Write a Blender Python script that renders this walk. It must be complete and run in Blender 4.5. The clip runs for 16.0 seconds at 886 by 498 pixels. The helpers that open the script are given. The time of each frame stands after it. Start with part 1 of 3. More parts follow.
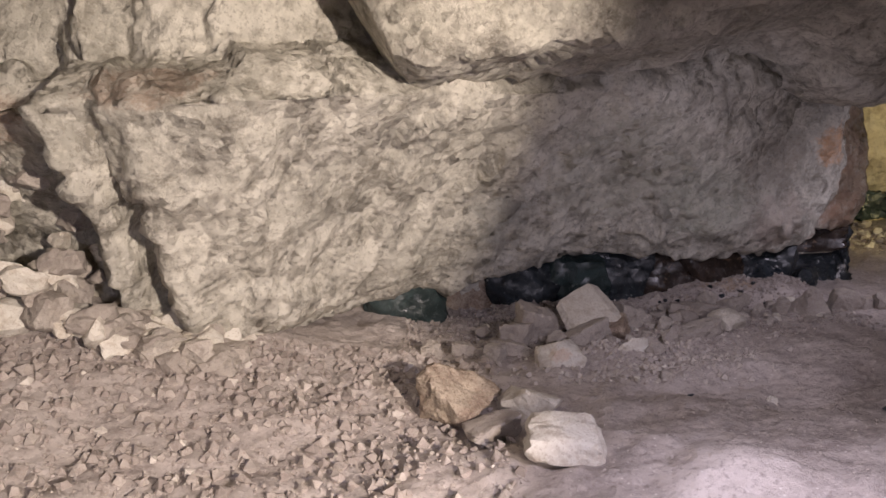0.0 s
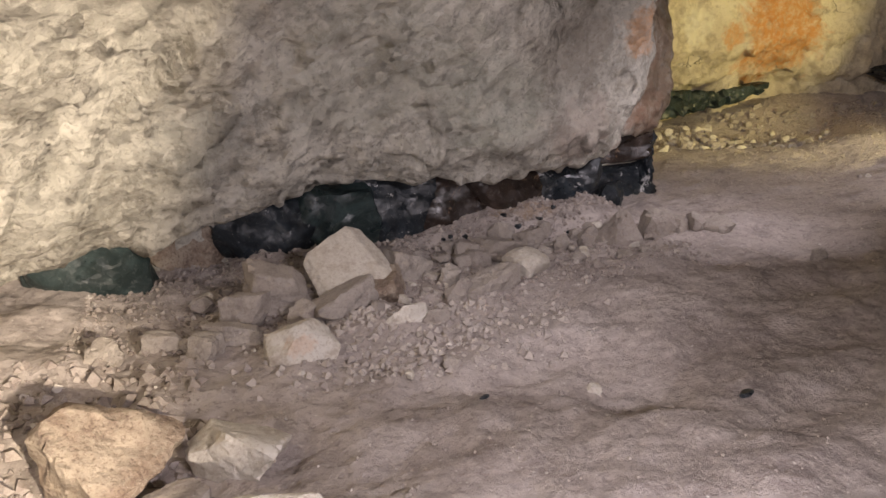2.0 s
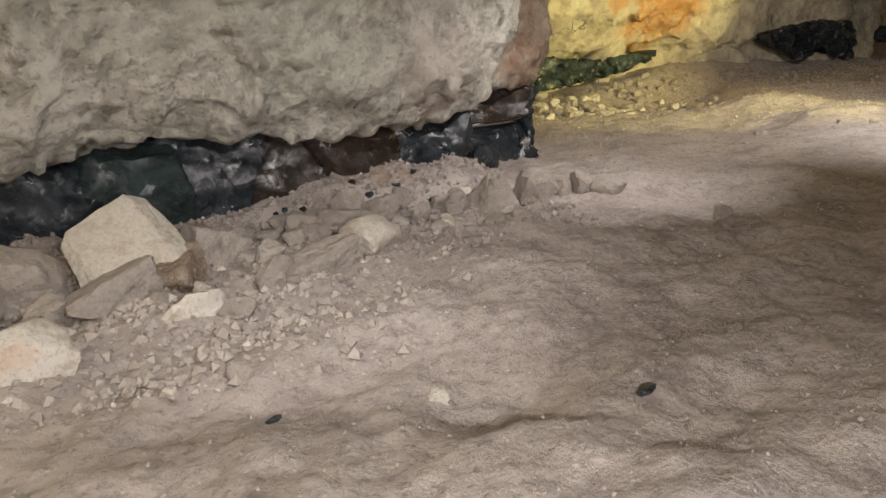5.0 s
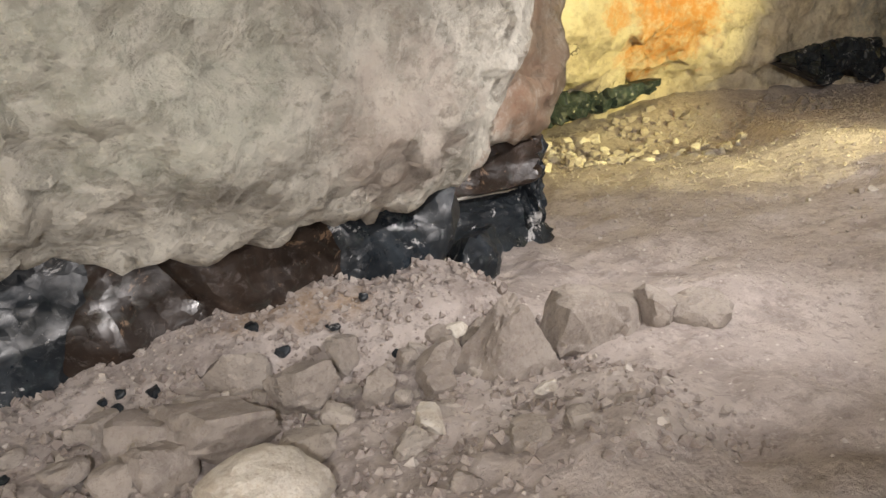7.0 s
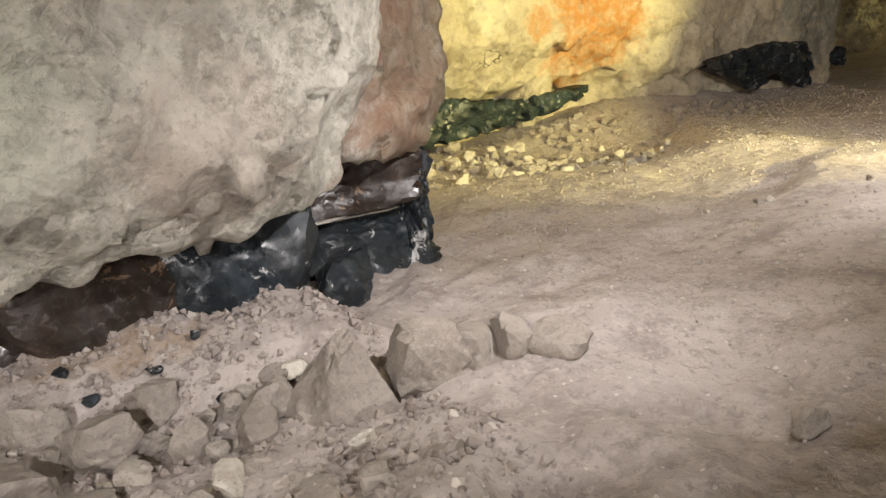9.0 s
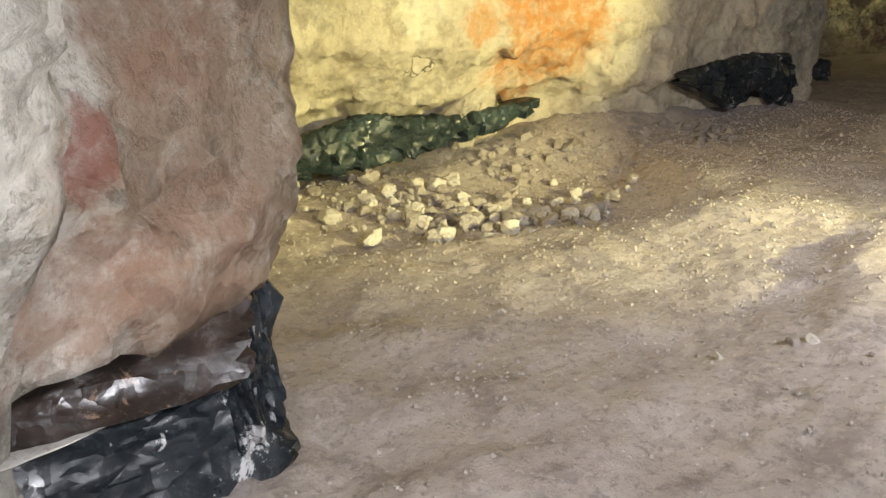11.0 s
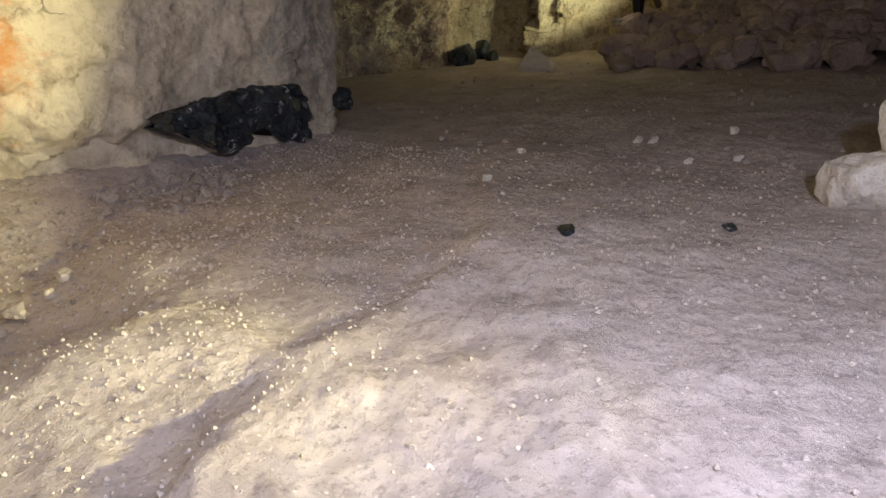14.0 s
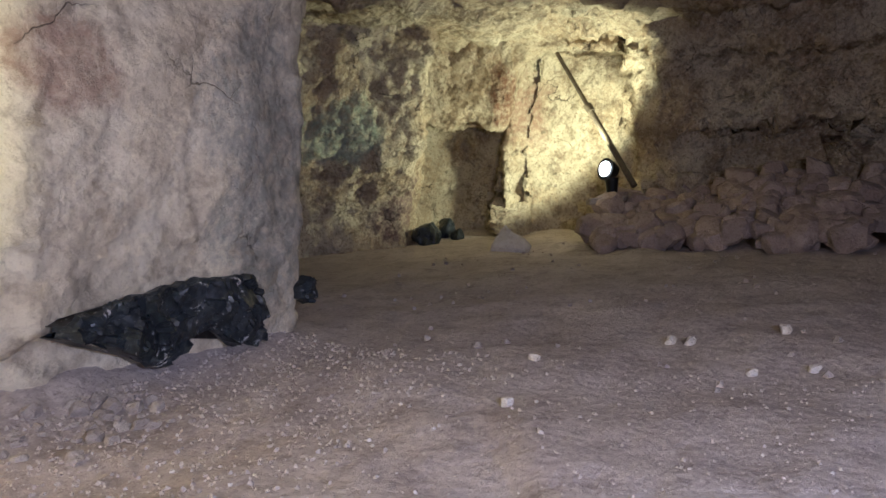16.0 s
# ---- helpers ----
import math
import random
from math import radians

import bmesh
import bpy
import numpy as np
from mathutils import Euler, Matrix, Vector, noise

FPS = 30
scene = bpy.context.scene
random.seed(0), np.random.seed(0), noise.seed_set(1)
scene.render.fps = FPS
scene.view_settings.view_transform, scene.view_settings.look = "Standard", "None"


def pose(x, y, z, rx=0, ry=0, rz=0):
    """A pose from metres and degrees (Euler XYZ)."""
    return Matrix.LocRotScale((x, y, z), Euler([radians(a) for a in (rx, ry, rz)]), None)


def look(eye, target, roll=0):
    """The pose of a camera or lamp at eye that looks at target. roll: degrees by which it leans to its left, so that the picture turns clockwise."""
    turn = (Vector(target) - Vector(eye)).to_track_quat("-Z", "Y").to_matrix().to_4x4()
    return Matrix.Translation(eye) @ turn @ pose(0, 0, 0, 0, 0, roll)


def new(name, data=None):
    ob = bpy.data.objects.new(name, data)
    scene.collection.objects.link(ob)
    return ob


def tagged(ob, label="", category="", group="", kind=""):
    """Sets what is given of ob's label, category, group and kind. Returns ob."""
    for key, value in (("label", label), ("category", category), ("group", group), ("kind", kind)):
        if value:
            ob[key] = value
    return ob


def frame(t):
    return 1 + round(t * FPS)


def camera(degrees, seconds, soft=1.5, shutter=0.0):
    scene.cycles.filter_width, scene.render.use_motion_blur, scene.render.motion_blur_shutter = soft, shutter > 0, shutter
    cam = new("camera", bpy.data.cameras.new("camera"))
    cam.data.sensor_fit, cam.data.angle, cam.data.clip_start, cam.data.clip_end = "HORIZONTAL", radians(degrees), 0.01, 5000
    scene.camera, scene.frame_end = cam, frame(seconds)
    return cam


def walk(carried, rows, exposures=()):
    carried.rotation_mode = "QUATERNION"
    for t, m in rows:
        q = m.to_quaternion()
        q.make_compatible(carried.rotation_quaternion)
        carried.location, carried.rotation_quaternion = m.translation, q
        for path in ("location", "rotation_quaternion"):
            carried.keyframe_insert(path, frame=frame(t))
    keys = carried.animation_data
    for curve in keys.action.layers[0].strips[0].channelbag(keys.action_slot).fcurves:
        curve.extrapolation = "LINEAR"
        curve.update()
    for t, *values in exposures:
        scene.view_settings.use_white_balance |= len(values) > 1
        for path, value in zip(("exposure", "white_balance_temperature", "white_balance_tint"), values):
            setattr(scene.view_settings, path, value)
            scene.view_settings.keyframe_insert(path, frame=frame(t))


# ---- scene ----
cam = camera(61.6, 16.0, soft=1.5)
PATH = [
    (0, (0.076, 0.046, 1.369), (0.048, 2.024, 1.071), -3.2),
    (0.5, (0.296, 0.299, 1.425), (0.418, 2.252, 1.008), -3.3),
    (1, (0.446, 0.625, 1.437), (0.697, 2.544, 0.933), -3.5),
    (1.5, (0.466, 1.127, 1.387), (0.834, 3.015, 0.841), -3.5),
    (2, (0.571, 1.5, 1.231), (1.046, 3.358, 0.664), -3.6),
    (2.5, (0.795, 1.769, 0.939), (1.335, 3.607, 0.363), -3.8),
    (3, (0.745, 2.04, 0.912), (1.338, 3.86, 0.332), -3.8),
    (3.5, (0.773, 2.085, 0.889), (1.399, 3.893, 0.309), -3.8),
    (4, (0.87, 2.082, 0.871), (1.523, 3.881, 0.289), -3.7),
    (4.5, (1.011, 2.117, 0.822), (1.688, 3.906, 0.238), -3.8),
    (5, (1.084, 2.151, 0.851), (1.797, 3.925, 0.264), -3.8),
    (5.2, (1.284, 2.345, 0.952), (1.998, 4.12, 0.366), -4.1),
    (7.3, (1.81, 3.761, 0.779), (2.633, 5.514, 0.281), -5.7),
    (7.5, (1.876, 3.72, 0.792), (2.705, 5.472, 0.297), -5.9),
    (8, (1.963, 3.668, 0.797), (2.809, 5.411, 0.302), -5.9),
    (8.5, (2.097, 3.673, 0.762), (2.97, 5.404, 0.27), -6.1),
    (8.7, (2.09, 3.672, 0.766), (2.972, 5.398, 0.271), -6.1),
    (10.8, (2.916, 4.756, 0.976), (3.913, 6.388, 0.39), -3.3),
    (11, (2.992, 4.808, 0.987), (4.002, 6.432, 0.402), -3.4),
    (11.5, (3.331, 4.836, 0.962), (4.376, 6.437, 0.376), -3.4),
    (12, (3.332, 4.801, 0.98), (4.489, 6.323, 0.395), -3.6),
    (12.5, (3.635, 4.701, 0.942), (4.955, 6.086, 0.358), -3.6),
    (13, (3.803, 4.667, 0.879), (5.275, 5.888, 0.292), -3.4),
    (13.5, (3.865, 4.663, 0.862), (5.416, 5.776, 0.267), -3.4),
    (14, (4.714, 4.927, 1.051), (6.351, 5.897, 0.434), -3.2),
    (14.5, (5.035, 5.588, 1.065), (6.746, 6.476, 0.532), -2.9),
    (15, (5.226, 5.872, 1.056), (7.0, 6.741, 0.742), -2.6),
    (15.5, (5.314, 5.907, 1.029), (7.105, 6.77, 0.814), -2.5),
    (16, (5.619, 5.779, 1.064), (7.416, 6.641, 0.887), -2.6),
]
EXPOSURES = ((0, -1.5, 6250, 19), (1, -1.5, 6500, 17), (2, -0.8, 6800, 12), (3, -0.4, 7000, 4), (5, -0.35, 7150, 1), (7.5, 0.18, 7050, 1), (8.7, 0.18, 7050, 0), (11, 0.25, 6350, 0), (11.8, 0.12, 6050, 3), (12.5, 0.0, 6100, 8), (13.5, -0.05, 5950, 12), (14.5, 0.5, 5600, 14), (16, 0.9, 5150, 18))
walk(cam, [(t, look(eye, target, roll)) for t, eye, target, roll in PATH], EXPOSURES)

# ---- light: the mine is closed; cool fill lamps for a carried hand lamp, a yellow floodlight and a far floodlight ----
world = bpy.data.worlds.new("world")
scene.world = world
world.use_nodes = True
world.node_tree.nodes["Background"].inputs[0].default_value = (0.55, 0.6, 0.7, 1)
world.node_tree.nodes["Background"].inputs[1].default_value = 0.02


def spot(name, eye, target, watts, colour, degrees, blend=0.5, radius=0.06):
    data = bpy.data.lights.new(name, "SPOT")
    data.energy, data.color, data.spot_size, data.spot_blend = watts, colour, radians(degrees), blend
    data.shadow_soft_size = radius
    ob = new(name, data)
    ob.matrix_world = look(eye, target)
    return ob


def hand_lamp_fill(eye, target, watts, spread):
    data = bpy.data.lights.new("hand_lamp_fill", "AREA")
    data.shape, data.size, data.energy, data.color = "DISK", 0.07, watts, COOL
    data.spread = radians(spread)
    ob = new("hand_lamp_fill", data)
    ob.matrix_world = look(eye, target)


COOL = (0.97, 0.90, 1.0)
YELLOW = (0.98, 0.82, 0.35)
# unseen fill lamps, fixed at five places, stand in for a carried hand lamp
spot("hand_lamp_fill", (-0.35, -0.4, 1.25), (-1.4, 2.6, 0.0), 260, COOL, 80, 0.6, 0.12)
hand_lamp_fill((1.2, 2.0, 0.82), (1.1, 2.7, 0.0), 43, 180)
hand_lamp_fill((1.5, 3.35, 0.98), (1.75, 5.4, 0.4), 10, 118)
hand_lamp_fill((3.5, 4.6, 1.2), (3.25, 6.0, 0.2), 12, 118)
hand_lamp_fill((5.25, 4.5, 1.4), (7.4, 5.9, 0.1), 58, 170)
# a floodlight on the floor beside the walk, that lights the chamber
spot("floodlight_beam", (7.2, 2.6, 0.85), (5.40, 8.4, 1.75), 1850, YELLOW, 51, 0.45, 0.05)
# the floodlight on the rubble at the back
spot("far_floodlight_beam", (16.35, 8.5, 1.35), (16.9, 10.0, 3.0), 170, (1.0, 0.94, 0.5), 160, 0.3, 0.1)
# lamp by the shaft behind the start
spot("shaft_lamp", (2.2, -1.6, 1.7), (-2.3, 3.9, 1.5), 5300, (1.0, 0.86, 0.68), 52, 0.35, 0.05)


# ---- materials ----
def colour_mix(tree, a, b, factor):
    n = tree.nodes.new("ShaderNodeMix")
    n.data_type = "RGBA"
    for socket, v in ((n.inputs[6], a), (n.inputs[7], b)):
        if isinstance(v, tuple):
            socket.default_value = (*v, 1)
        else:
            tree.links.new(v, socket)
    if isinstance(factor, (int, float)):
        n.inputs[0].default_value = factor
    else:
        tree.links.new(factor, n.inputs[0])
    return n.outputs[2]


def ramp(tree, value, low, high, to_low=0.0, to_high=1.0):
    n = tree.nodes.new("ShaderNodeMapRange")
    tree.links.new(value, n.inputs[0])
    for k, v in enumerate((low, high, to_low, to_high)):
        n.inputs[k + 1].default_value = v
    return n.outputs[0]


def noisy(tree, coords, scale, detail=5, rough=0.6, twist=0.0):
    n = tree.nodes.new("ShaderNodeTexNoise")
    tree.links.new(coords, n.inputs["Vector"])
    n.inputs["Scale"].default_value, n.inputs["Detail"].default_value = scale, detail
    n.inputs["Roughness"].default_value, n.inputs["Distortion"].default_value = rough, twist
    return n.outputs["Fac"]


def cells(tree, coords, scale, feature="F1"):
    n = tree.nodes.new("ShaderNodeTexVoronoi")
    n.feature = feature
    tree.links.new(coords, n.inputs["Vector"])
    n.inputs["Scale"].default_value = scale
    return n.outputs["Distance"]


def facets(tree, coords, size):
    """Height of broken faces: each cell slopes its own way."""
    cell = tree.nodes.new("ShaderNodeTexVoronoi")
    tree.links.new(coords, cell.inputs["Vector"])
    cell.inputs["Scale"].default_value = 1 / size
    off = tree.nodes.new("ShaderNodeVectorMath")
    off.operation = "SUBTRACT"
    tree.links.new(coords, off.inputs[0])
    tree.links.new(cell.outputs["Position"], off.inputs[1])
    way = tree.nodes.new("ShaderNodeVectorMath")
    way.operation = "SUBTRACT"
    tree.links.new(cell.outputs["Color"], way.inputs[0])
    way.inputs[1].default_value = (0.5, 0.5, 0.5)
    dot = tree.nodes.new("ShaderNodeVectorMath")
    dot.operation = "DOT_PRODUCT"
    tree.links.new(off.outputs[0], dot.inputs[0])
    tree.links.new(way.outputs[0], dot.inputs[1])
    return times(tree, dot.outputs["Value"], 20.0)


def warped(tree, coords, scale, reach):
    n = tree.nodes.new("ShaderNodeTexNoise")
    n.inputs["Scale"].default_value, n.inputs["Detail"].default_value = scale, 4
    tree.links.new(coords, n.inputs["Vector"])
    w = tree.nodes.new("ShaderNodeVectorMath")
    w.operation = "MULTIPLY_ADD"
    tree.links.new(n.outputs["Color"], w.inputs[0])
    w.inputs[1].default_value = (reach, reach, reach)
    tree.links.new(coords, w.inputs[2])
    return w.outputs[0]


def times(tree, a, b):
    n = tree.nodes.new("ShaderNodeMath")
    n.operation = "MULTIPLY"
    for socket, v in zip(n.inputs, (a, b)):
        if isinstance(v, (int, float)):
            socket.default_value = v
        else:
            tree.links.new(v, socket)
    return n.outputs[0]


def rock_material(name, light, mid, dark, scale=1.0, rough=0.9, bump=0.35, marks=(), specks=None, vary=0.0, grain=1.0, cracks=0.0, chip=0.0, mottle=1.0):
    """Stone: two large patches, a finer mottling, marks of stain or painted shade (centre, radius, colour, strength,
    squash), specks and relief.
    """
    m = bpy.data.materials.new(name)
    m.use_nodes = True
    t = m.node_tree
    bsdf = t.nodes["Principled BSDF"]
    co = t.nodes.new("ShaderNodeNewGeometry").outputs["Position"]
    c = colour_mix(t, mid, light, ramp(t, noisy(t, co, 1.4 * scale, 6, 0.62, 0.4), 0.42, 0.58))
    c = colour_mix(t, c, dark, times(t, ramp(t, noisy(t, co, 4.3 * scale, 8, 0.7, 0.25), 0.50, 0.64), 0.75))
    c = colour_mix(t, c, light, times(t, ramp(t, noisy(t, co, 19 * scale, 7, 0.75), 0.50, 0.60), 0.7 * mottle))
    c = colour_mix(t, c, dark, times(t, ramp(t, noisy(t, co, 31 * scale, 6, 0.75), 0.53, 0.62), 0.7 * mottle))
    for centre, radius, colour, strength, squash in marks:
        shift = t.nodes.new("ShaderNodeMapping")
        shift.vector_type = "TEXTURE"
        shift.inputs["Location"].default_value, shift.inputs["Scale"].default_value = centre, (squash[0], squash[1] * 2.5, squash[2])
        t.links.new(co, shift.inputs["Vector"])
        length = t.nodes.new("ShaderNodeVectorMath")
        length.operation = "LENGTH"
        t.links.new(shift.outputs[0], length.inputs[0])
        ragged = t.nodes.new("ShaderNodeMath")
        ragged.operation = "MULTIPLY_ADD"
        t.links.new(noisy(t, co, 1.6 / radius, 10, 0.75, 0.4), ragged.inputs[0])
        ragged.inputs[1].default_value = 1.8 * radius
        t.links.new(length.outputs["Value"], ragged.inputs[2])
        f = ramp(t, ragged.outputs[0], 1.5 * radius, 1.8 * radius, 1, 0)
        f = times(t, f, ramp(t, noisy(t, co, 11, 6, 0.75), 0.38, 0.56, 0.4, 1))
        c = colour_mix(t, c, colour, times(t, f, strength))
    if cracks:
        warp = t.nodes.new("ShaderNodeVectorMath")
        warp.operation = "MULTIPLY_ADD"
        n = t.nodes.new("ShaderNodeTexNoise")
        n.inputs["Scale"].default_value, n.inputs["Detail"].default_value = 2.2, 6
        t.links.new(co, n.inputs["Vector"])
        t.links.new(n.outputs["Color"], warp.inputs[0])
        warp.inputs[1].default_value = (0.7, 0.7, 0.7)
        t.links.new(co, warp.inputs[2])
        line = ramp(t, cells(t, warp.outputs[0], 1.15, "DISTANCE_TO_EDGE"), 0.003, 0.009, 1, 0)
        line = times(t, line, ramp(t, noisy(t, co, 0.9, 3), 0.54, 0.62))
        c = colour_mix(t, c, tuple(0.35 * v for v in dark), times(t, line, cracks))
    if specks:
        colour, size, share = specks
        c = colour_mix(t, c, colour, ramp(t, cells(t, co, size), share, share * 0.6))
    if vary:
        info = t.nodes.new("ShaderNodeObjectInfo").outputs["Random"]
        c = colour_mix(t, c, dark, times(t, info, vary))
    t.links.new(c, bsdf.inputs["Base Color"])
    t.links.new(ramp(t, noisy(t, co, 9, 4), 0.3, 0.7, rough - 0.12, min(1, rough + 0.08)), bsdf.inputs["Roughness"])
    height = colour_mix(t, noisy(t, co, 14 * grain, 8, 0.72), noisy(t, co, 70 * grain, 5, 0.7), 0.35)
    height = colour_mix(t, height, cells(t, co, 16 * grain), 0.3)
    if chip:
        bent = warped(t, co, 7, 0.06)
        total = t.nodes.new("ShaderNodeMath")
        total.operation = "ADD"
        t.links.new(times(t, facets(t, bent, 0.13), chip), total.inputs[0])
        t.links.new(times(t, facets(t, bent, 0.045), chip), total.inputs[1])
        more = t.nodes.new("ShaderNodeMath")
        more.operation = "ADD"
        t.links.new(total.outputs[0], more.inputs[0])
        t.links.new(height, more.inputs[1])
        height = more.outputs[0]
    if cracks:
        height = colour_mix(t, height, (0, 0, 0), line)
    b = t.nodes.new("ShaderNodeBump")
    b.inputs["Strength"].default_value, b.inputs["Distance"].default_value = min(1, bump * 1.7), 0.05
    t.links.new(height, b.inputs["Height"])
    t.links.new(b.outputs[0], bsdf.inputs["Normal"])
    return m


def plain_material(name, colour, rough=0.5, metal=0.0, emission=0.0):
    m = bpy.data.materials.new(name)
    m.use_nodes = True
    b = m.node_tree.nodes["Principled BSDF"]
    b.inputs["Base Color"].default_value = (*colour, 1)
    b.inputs["Roughness"].default_value, b.inputs["Metallic"].default_value = rough, metal
    if emission:
        b.inputs["Emission Color"].default_value = (*colour, 1)
        b.inputs["Emission Strength"].default_value = emission
    return m


def flint_material(name, base, patch, amount=0.55):
    """Black glassy flint with grey veins and a white rind in patches."""
    m = bpy.data.materials.new(name)
    m.use_nodes = True
    t = m.node_tree
    bsdf = t.nodes["Principled BSDF"]
    co = t.nodes.new("ShaderNodeNewGeometry").outputs["Position"]
    c = colour_mix(t, base, tuple(v * 3 + 0.01 for v in base), ramp(t, noisy(t, co, 3.5, 7, 0.7, 1.5), 0.45, 0.75))
    c = colour_mix(t, c, (0.10, 0.14, 0.13), times(t, ramp(t, noisy(t, co, 11, 8, 0.75, 1.0), 0.55, 0.75), 0.4))
    c = colour_mix(t, c, tuple(0.10 + 2 * v for v in base), times(t, ramp(t, noisy(t, co, 27, 8, 0.8, 0.5), 0.55, 0.65), 0.6))
    c = colour_mix(t, c, patch, times(t, ramp(t, noisy(t, co, 33, 6, 0.8, 0.3), 0.64, 0.68), 0.8))
    rind = ramp(t, noisy(t, co, 6, 8, 0.75, 0.6), amount + 0.08, amount + 0.11)
    c = colour_mix(t, c, patch, times(t, rind, 0.75))
    t.links.new(c, bsdf.inputs["Base Color"])
    t.links.new(ramp(t, noisy(t, co, 8, 6), 0.3, 0.7, 0.22, 0.58), bsdf.inputs["Roughness"])
    b = t.nodes.new("ShaderNodeBump")
    b.inputs["Strength"].default_value, b.inputs["Distance"].default_value = 0.38, 0.03
    bent = warped(t, co, 6, 0.08)
    total = t.nodes.new("ShaderNodeMath")
    total.operation = "ADD"
    t.links.new(facets(t, bent, 0.11), total.inputs[0])
    t.links.new(times(t, facets(t, bent, 0.04), 0.8), total.inputs[1])
    t.links.new(total.outputs[0], b.inputs["Height"])
    t.links.new(b.outputs[0], bsdf.inputs["Normal"])
    return m


ORANGE, RUST, RED = (0.68, 0.30, 0.08), (0.30, 0.18, 0.12), (0.26, 0.09, 0.06)
CHALK = rock_material("grey_chalk", (0.66, 0.63, 0.55), (0.45, 0.43, 0.37), (0.24, 0.22, 0.18), 1.0, 0.92, 0.5, chip=1.0, mottle=0.85, marks=(
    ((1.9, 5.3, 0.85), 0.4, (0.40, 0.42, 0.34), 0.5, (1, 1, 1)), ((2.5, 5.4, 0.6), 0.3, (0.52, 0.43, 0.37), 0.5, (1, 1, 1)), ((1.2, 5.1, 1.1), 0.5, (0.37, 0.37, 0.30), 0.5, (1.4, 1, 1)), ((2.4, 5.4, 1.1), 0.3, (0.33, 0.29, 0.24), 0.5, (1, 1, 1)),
    # end face: its own brown, then a darker brown with shade painted in
    ((3.5, 6.6, 0.8), 0.55, (0.36, 0.26, 0.15), 0.8, (1, 1, 1.6)), ((3.38, 6.1, 0.9), 0.32, (0.30, 0.22, 0.16), 0.8, (1, 0.6, 3)),
    ((3.12, 6.0, 0.83), 0.10, RED, 0.8, (1, 1, 1)), ((3.3, 6.2, 0.98), 0.2, RUST, 0.6, (1, 1, 0.7)), ((3.1, 6.0, 0.6), 0.18, RUST, 0.75, (1, 1, 1)), ((3.0, 5.8, 0.5), 0.10, RED, 0.6, (1, 1, 1)), ((2.95, 5.75, 0.4), 0.12, RUST, 0.8, (1, 1, 1)),
    ((3.3, 6.25, 0.6), 0.22, RUST, 0.5, (1, 1, 1)), ((2.9, 5.4, 1.15), 0.2, ORANGE, 0.5, (1, 1, 1)),
    ((-2.2, 3.4, 1.6), 0.3, RUST, 0.6, (1, 1, 1)), ((-1.3, 3.4, 1.68), 0.25, RUST, 0.5, (1.6, 1, .6)),
    # darker grey patch on the overhanging face
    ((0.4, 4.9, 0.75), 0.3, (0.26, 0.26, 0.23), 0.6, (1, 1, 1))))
CHALK_B = rock_material("cream_chalk", (0.82, 0.75, 0.58), (0.70, 0.62, 0.46), (0.40, 0.33, 0.23), 1.0, 0.92, 0.5, cracks=0.9, chip=0.35, mottle=0.4, marks=(
    ((5.6, 9.1, 1.1), 0.3, (0.86, 0.82, 0.66), 0.8, (1, 1, 0.8)), ((4.9, 9.1, 1.15), 0.2, (0.3, 0.27, 0.22), 0.6, (1, 1, 1)),
    ((6.75, 9.2, 1.15), 0.85, ORANGE, 0.9, (0.85, 1, 1.1)), ((6.05, 9.2, 0.95), 0.2, ORANGE, 0.7, (1, 1, 1)),
    ((4.5, 9.2, 0.55), 0.25, ORANGE, 0.9, (1, 1, 1)), ((8.2, 9.1, 1.75), 0.42, (0.3, 0.15, 0.1), 0.6, (1, 1, 0.7)),
    # greyer over the wall's right end
    ((9.7, 9.0, 1.2), 0.75, (0.27, 0.28, 0.25), 0.75, (1, 1, 1.8))))
CHALK_FAR = rock_material("far_chalk", (0.62, 0.54, 0.38), (0.45, 0.35, 0.22), (0.20, 0.135, 0.085), 0.8, 0.92, 0.6, cracks=0.9, chip=0.8, marks=(
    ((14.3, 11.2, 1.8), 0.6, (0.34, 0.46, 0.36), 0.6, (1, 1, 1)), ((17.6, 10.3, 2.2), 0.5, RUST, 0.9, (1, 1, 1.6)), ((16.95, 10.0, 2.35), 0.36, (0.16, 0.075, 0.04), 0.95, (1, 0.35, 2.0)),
    # darker brown low on the far left wall
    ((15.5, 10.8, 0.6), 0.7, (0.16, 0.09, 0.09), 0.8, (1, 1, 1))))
FLOOR = rock_material("chalk_floor", (0.60, 0.54, 0.505), (0.47, 0.415, 0.385), (0.30, 0.255, 0.235), 1.0, 0.95, 0.4, chip=0.12,
                      marks=(((2.2, 5.80, 0.05), 0.15, (0.36, 0.24, 0.13), 0.65, (2.4, 0.3, 1)),),
                      specks=((0.70, 0.66, 0.62), 21, 0.13))
ROCK = rock_material("pale_rock", (0.58, 0.53, 0.47), (0.47, 0.42, 0.37), (0.32, 0.275, 0.245), 3.0, 0.92, 0.4, vary=0.6, grain=2.0)
WHITE_ROCK = rock_material("white_rock", (0.80, 0.77, 0.70), (0.68, 0.64, 0.56), (0.48, 0.41, 0.33), 2.5, 0.9, 0.3, vary=0.25, grain=2.0,
                           marks=(((0.68, 4.31, 0.05), 0.05, ORANGE, 0.3, (1.6, 1, 1)),))
BROWN_ROCK = rock_material("brown_rock", (0.50, 0.42, 0.33), (0.33, 0.25, 0.19), (0.16, 0.105, 0.08), 2.5, 0.9, 0.45, grain=2.0)
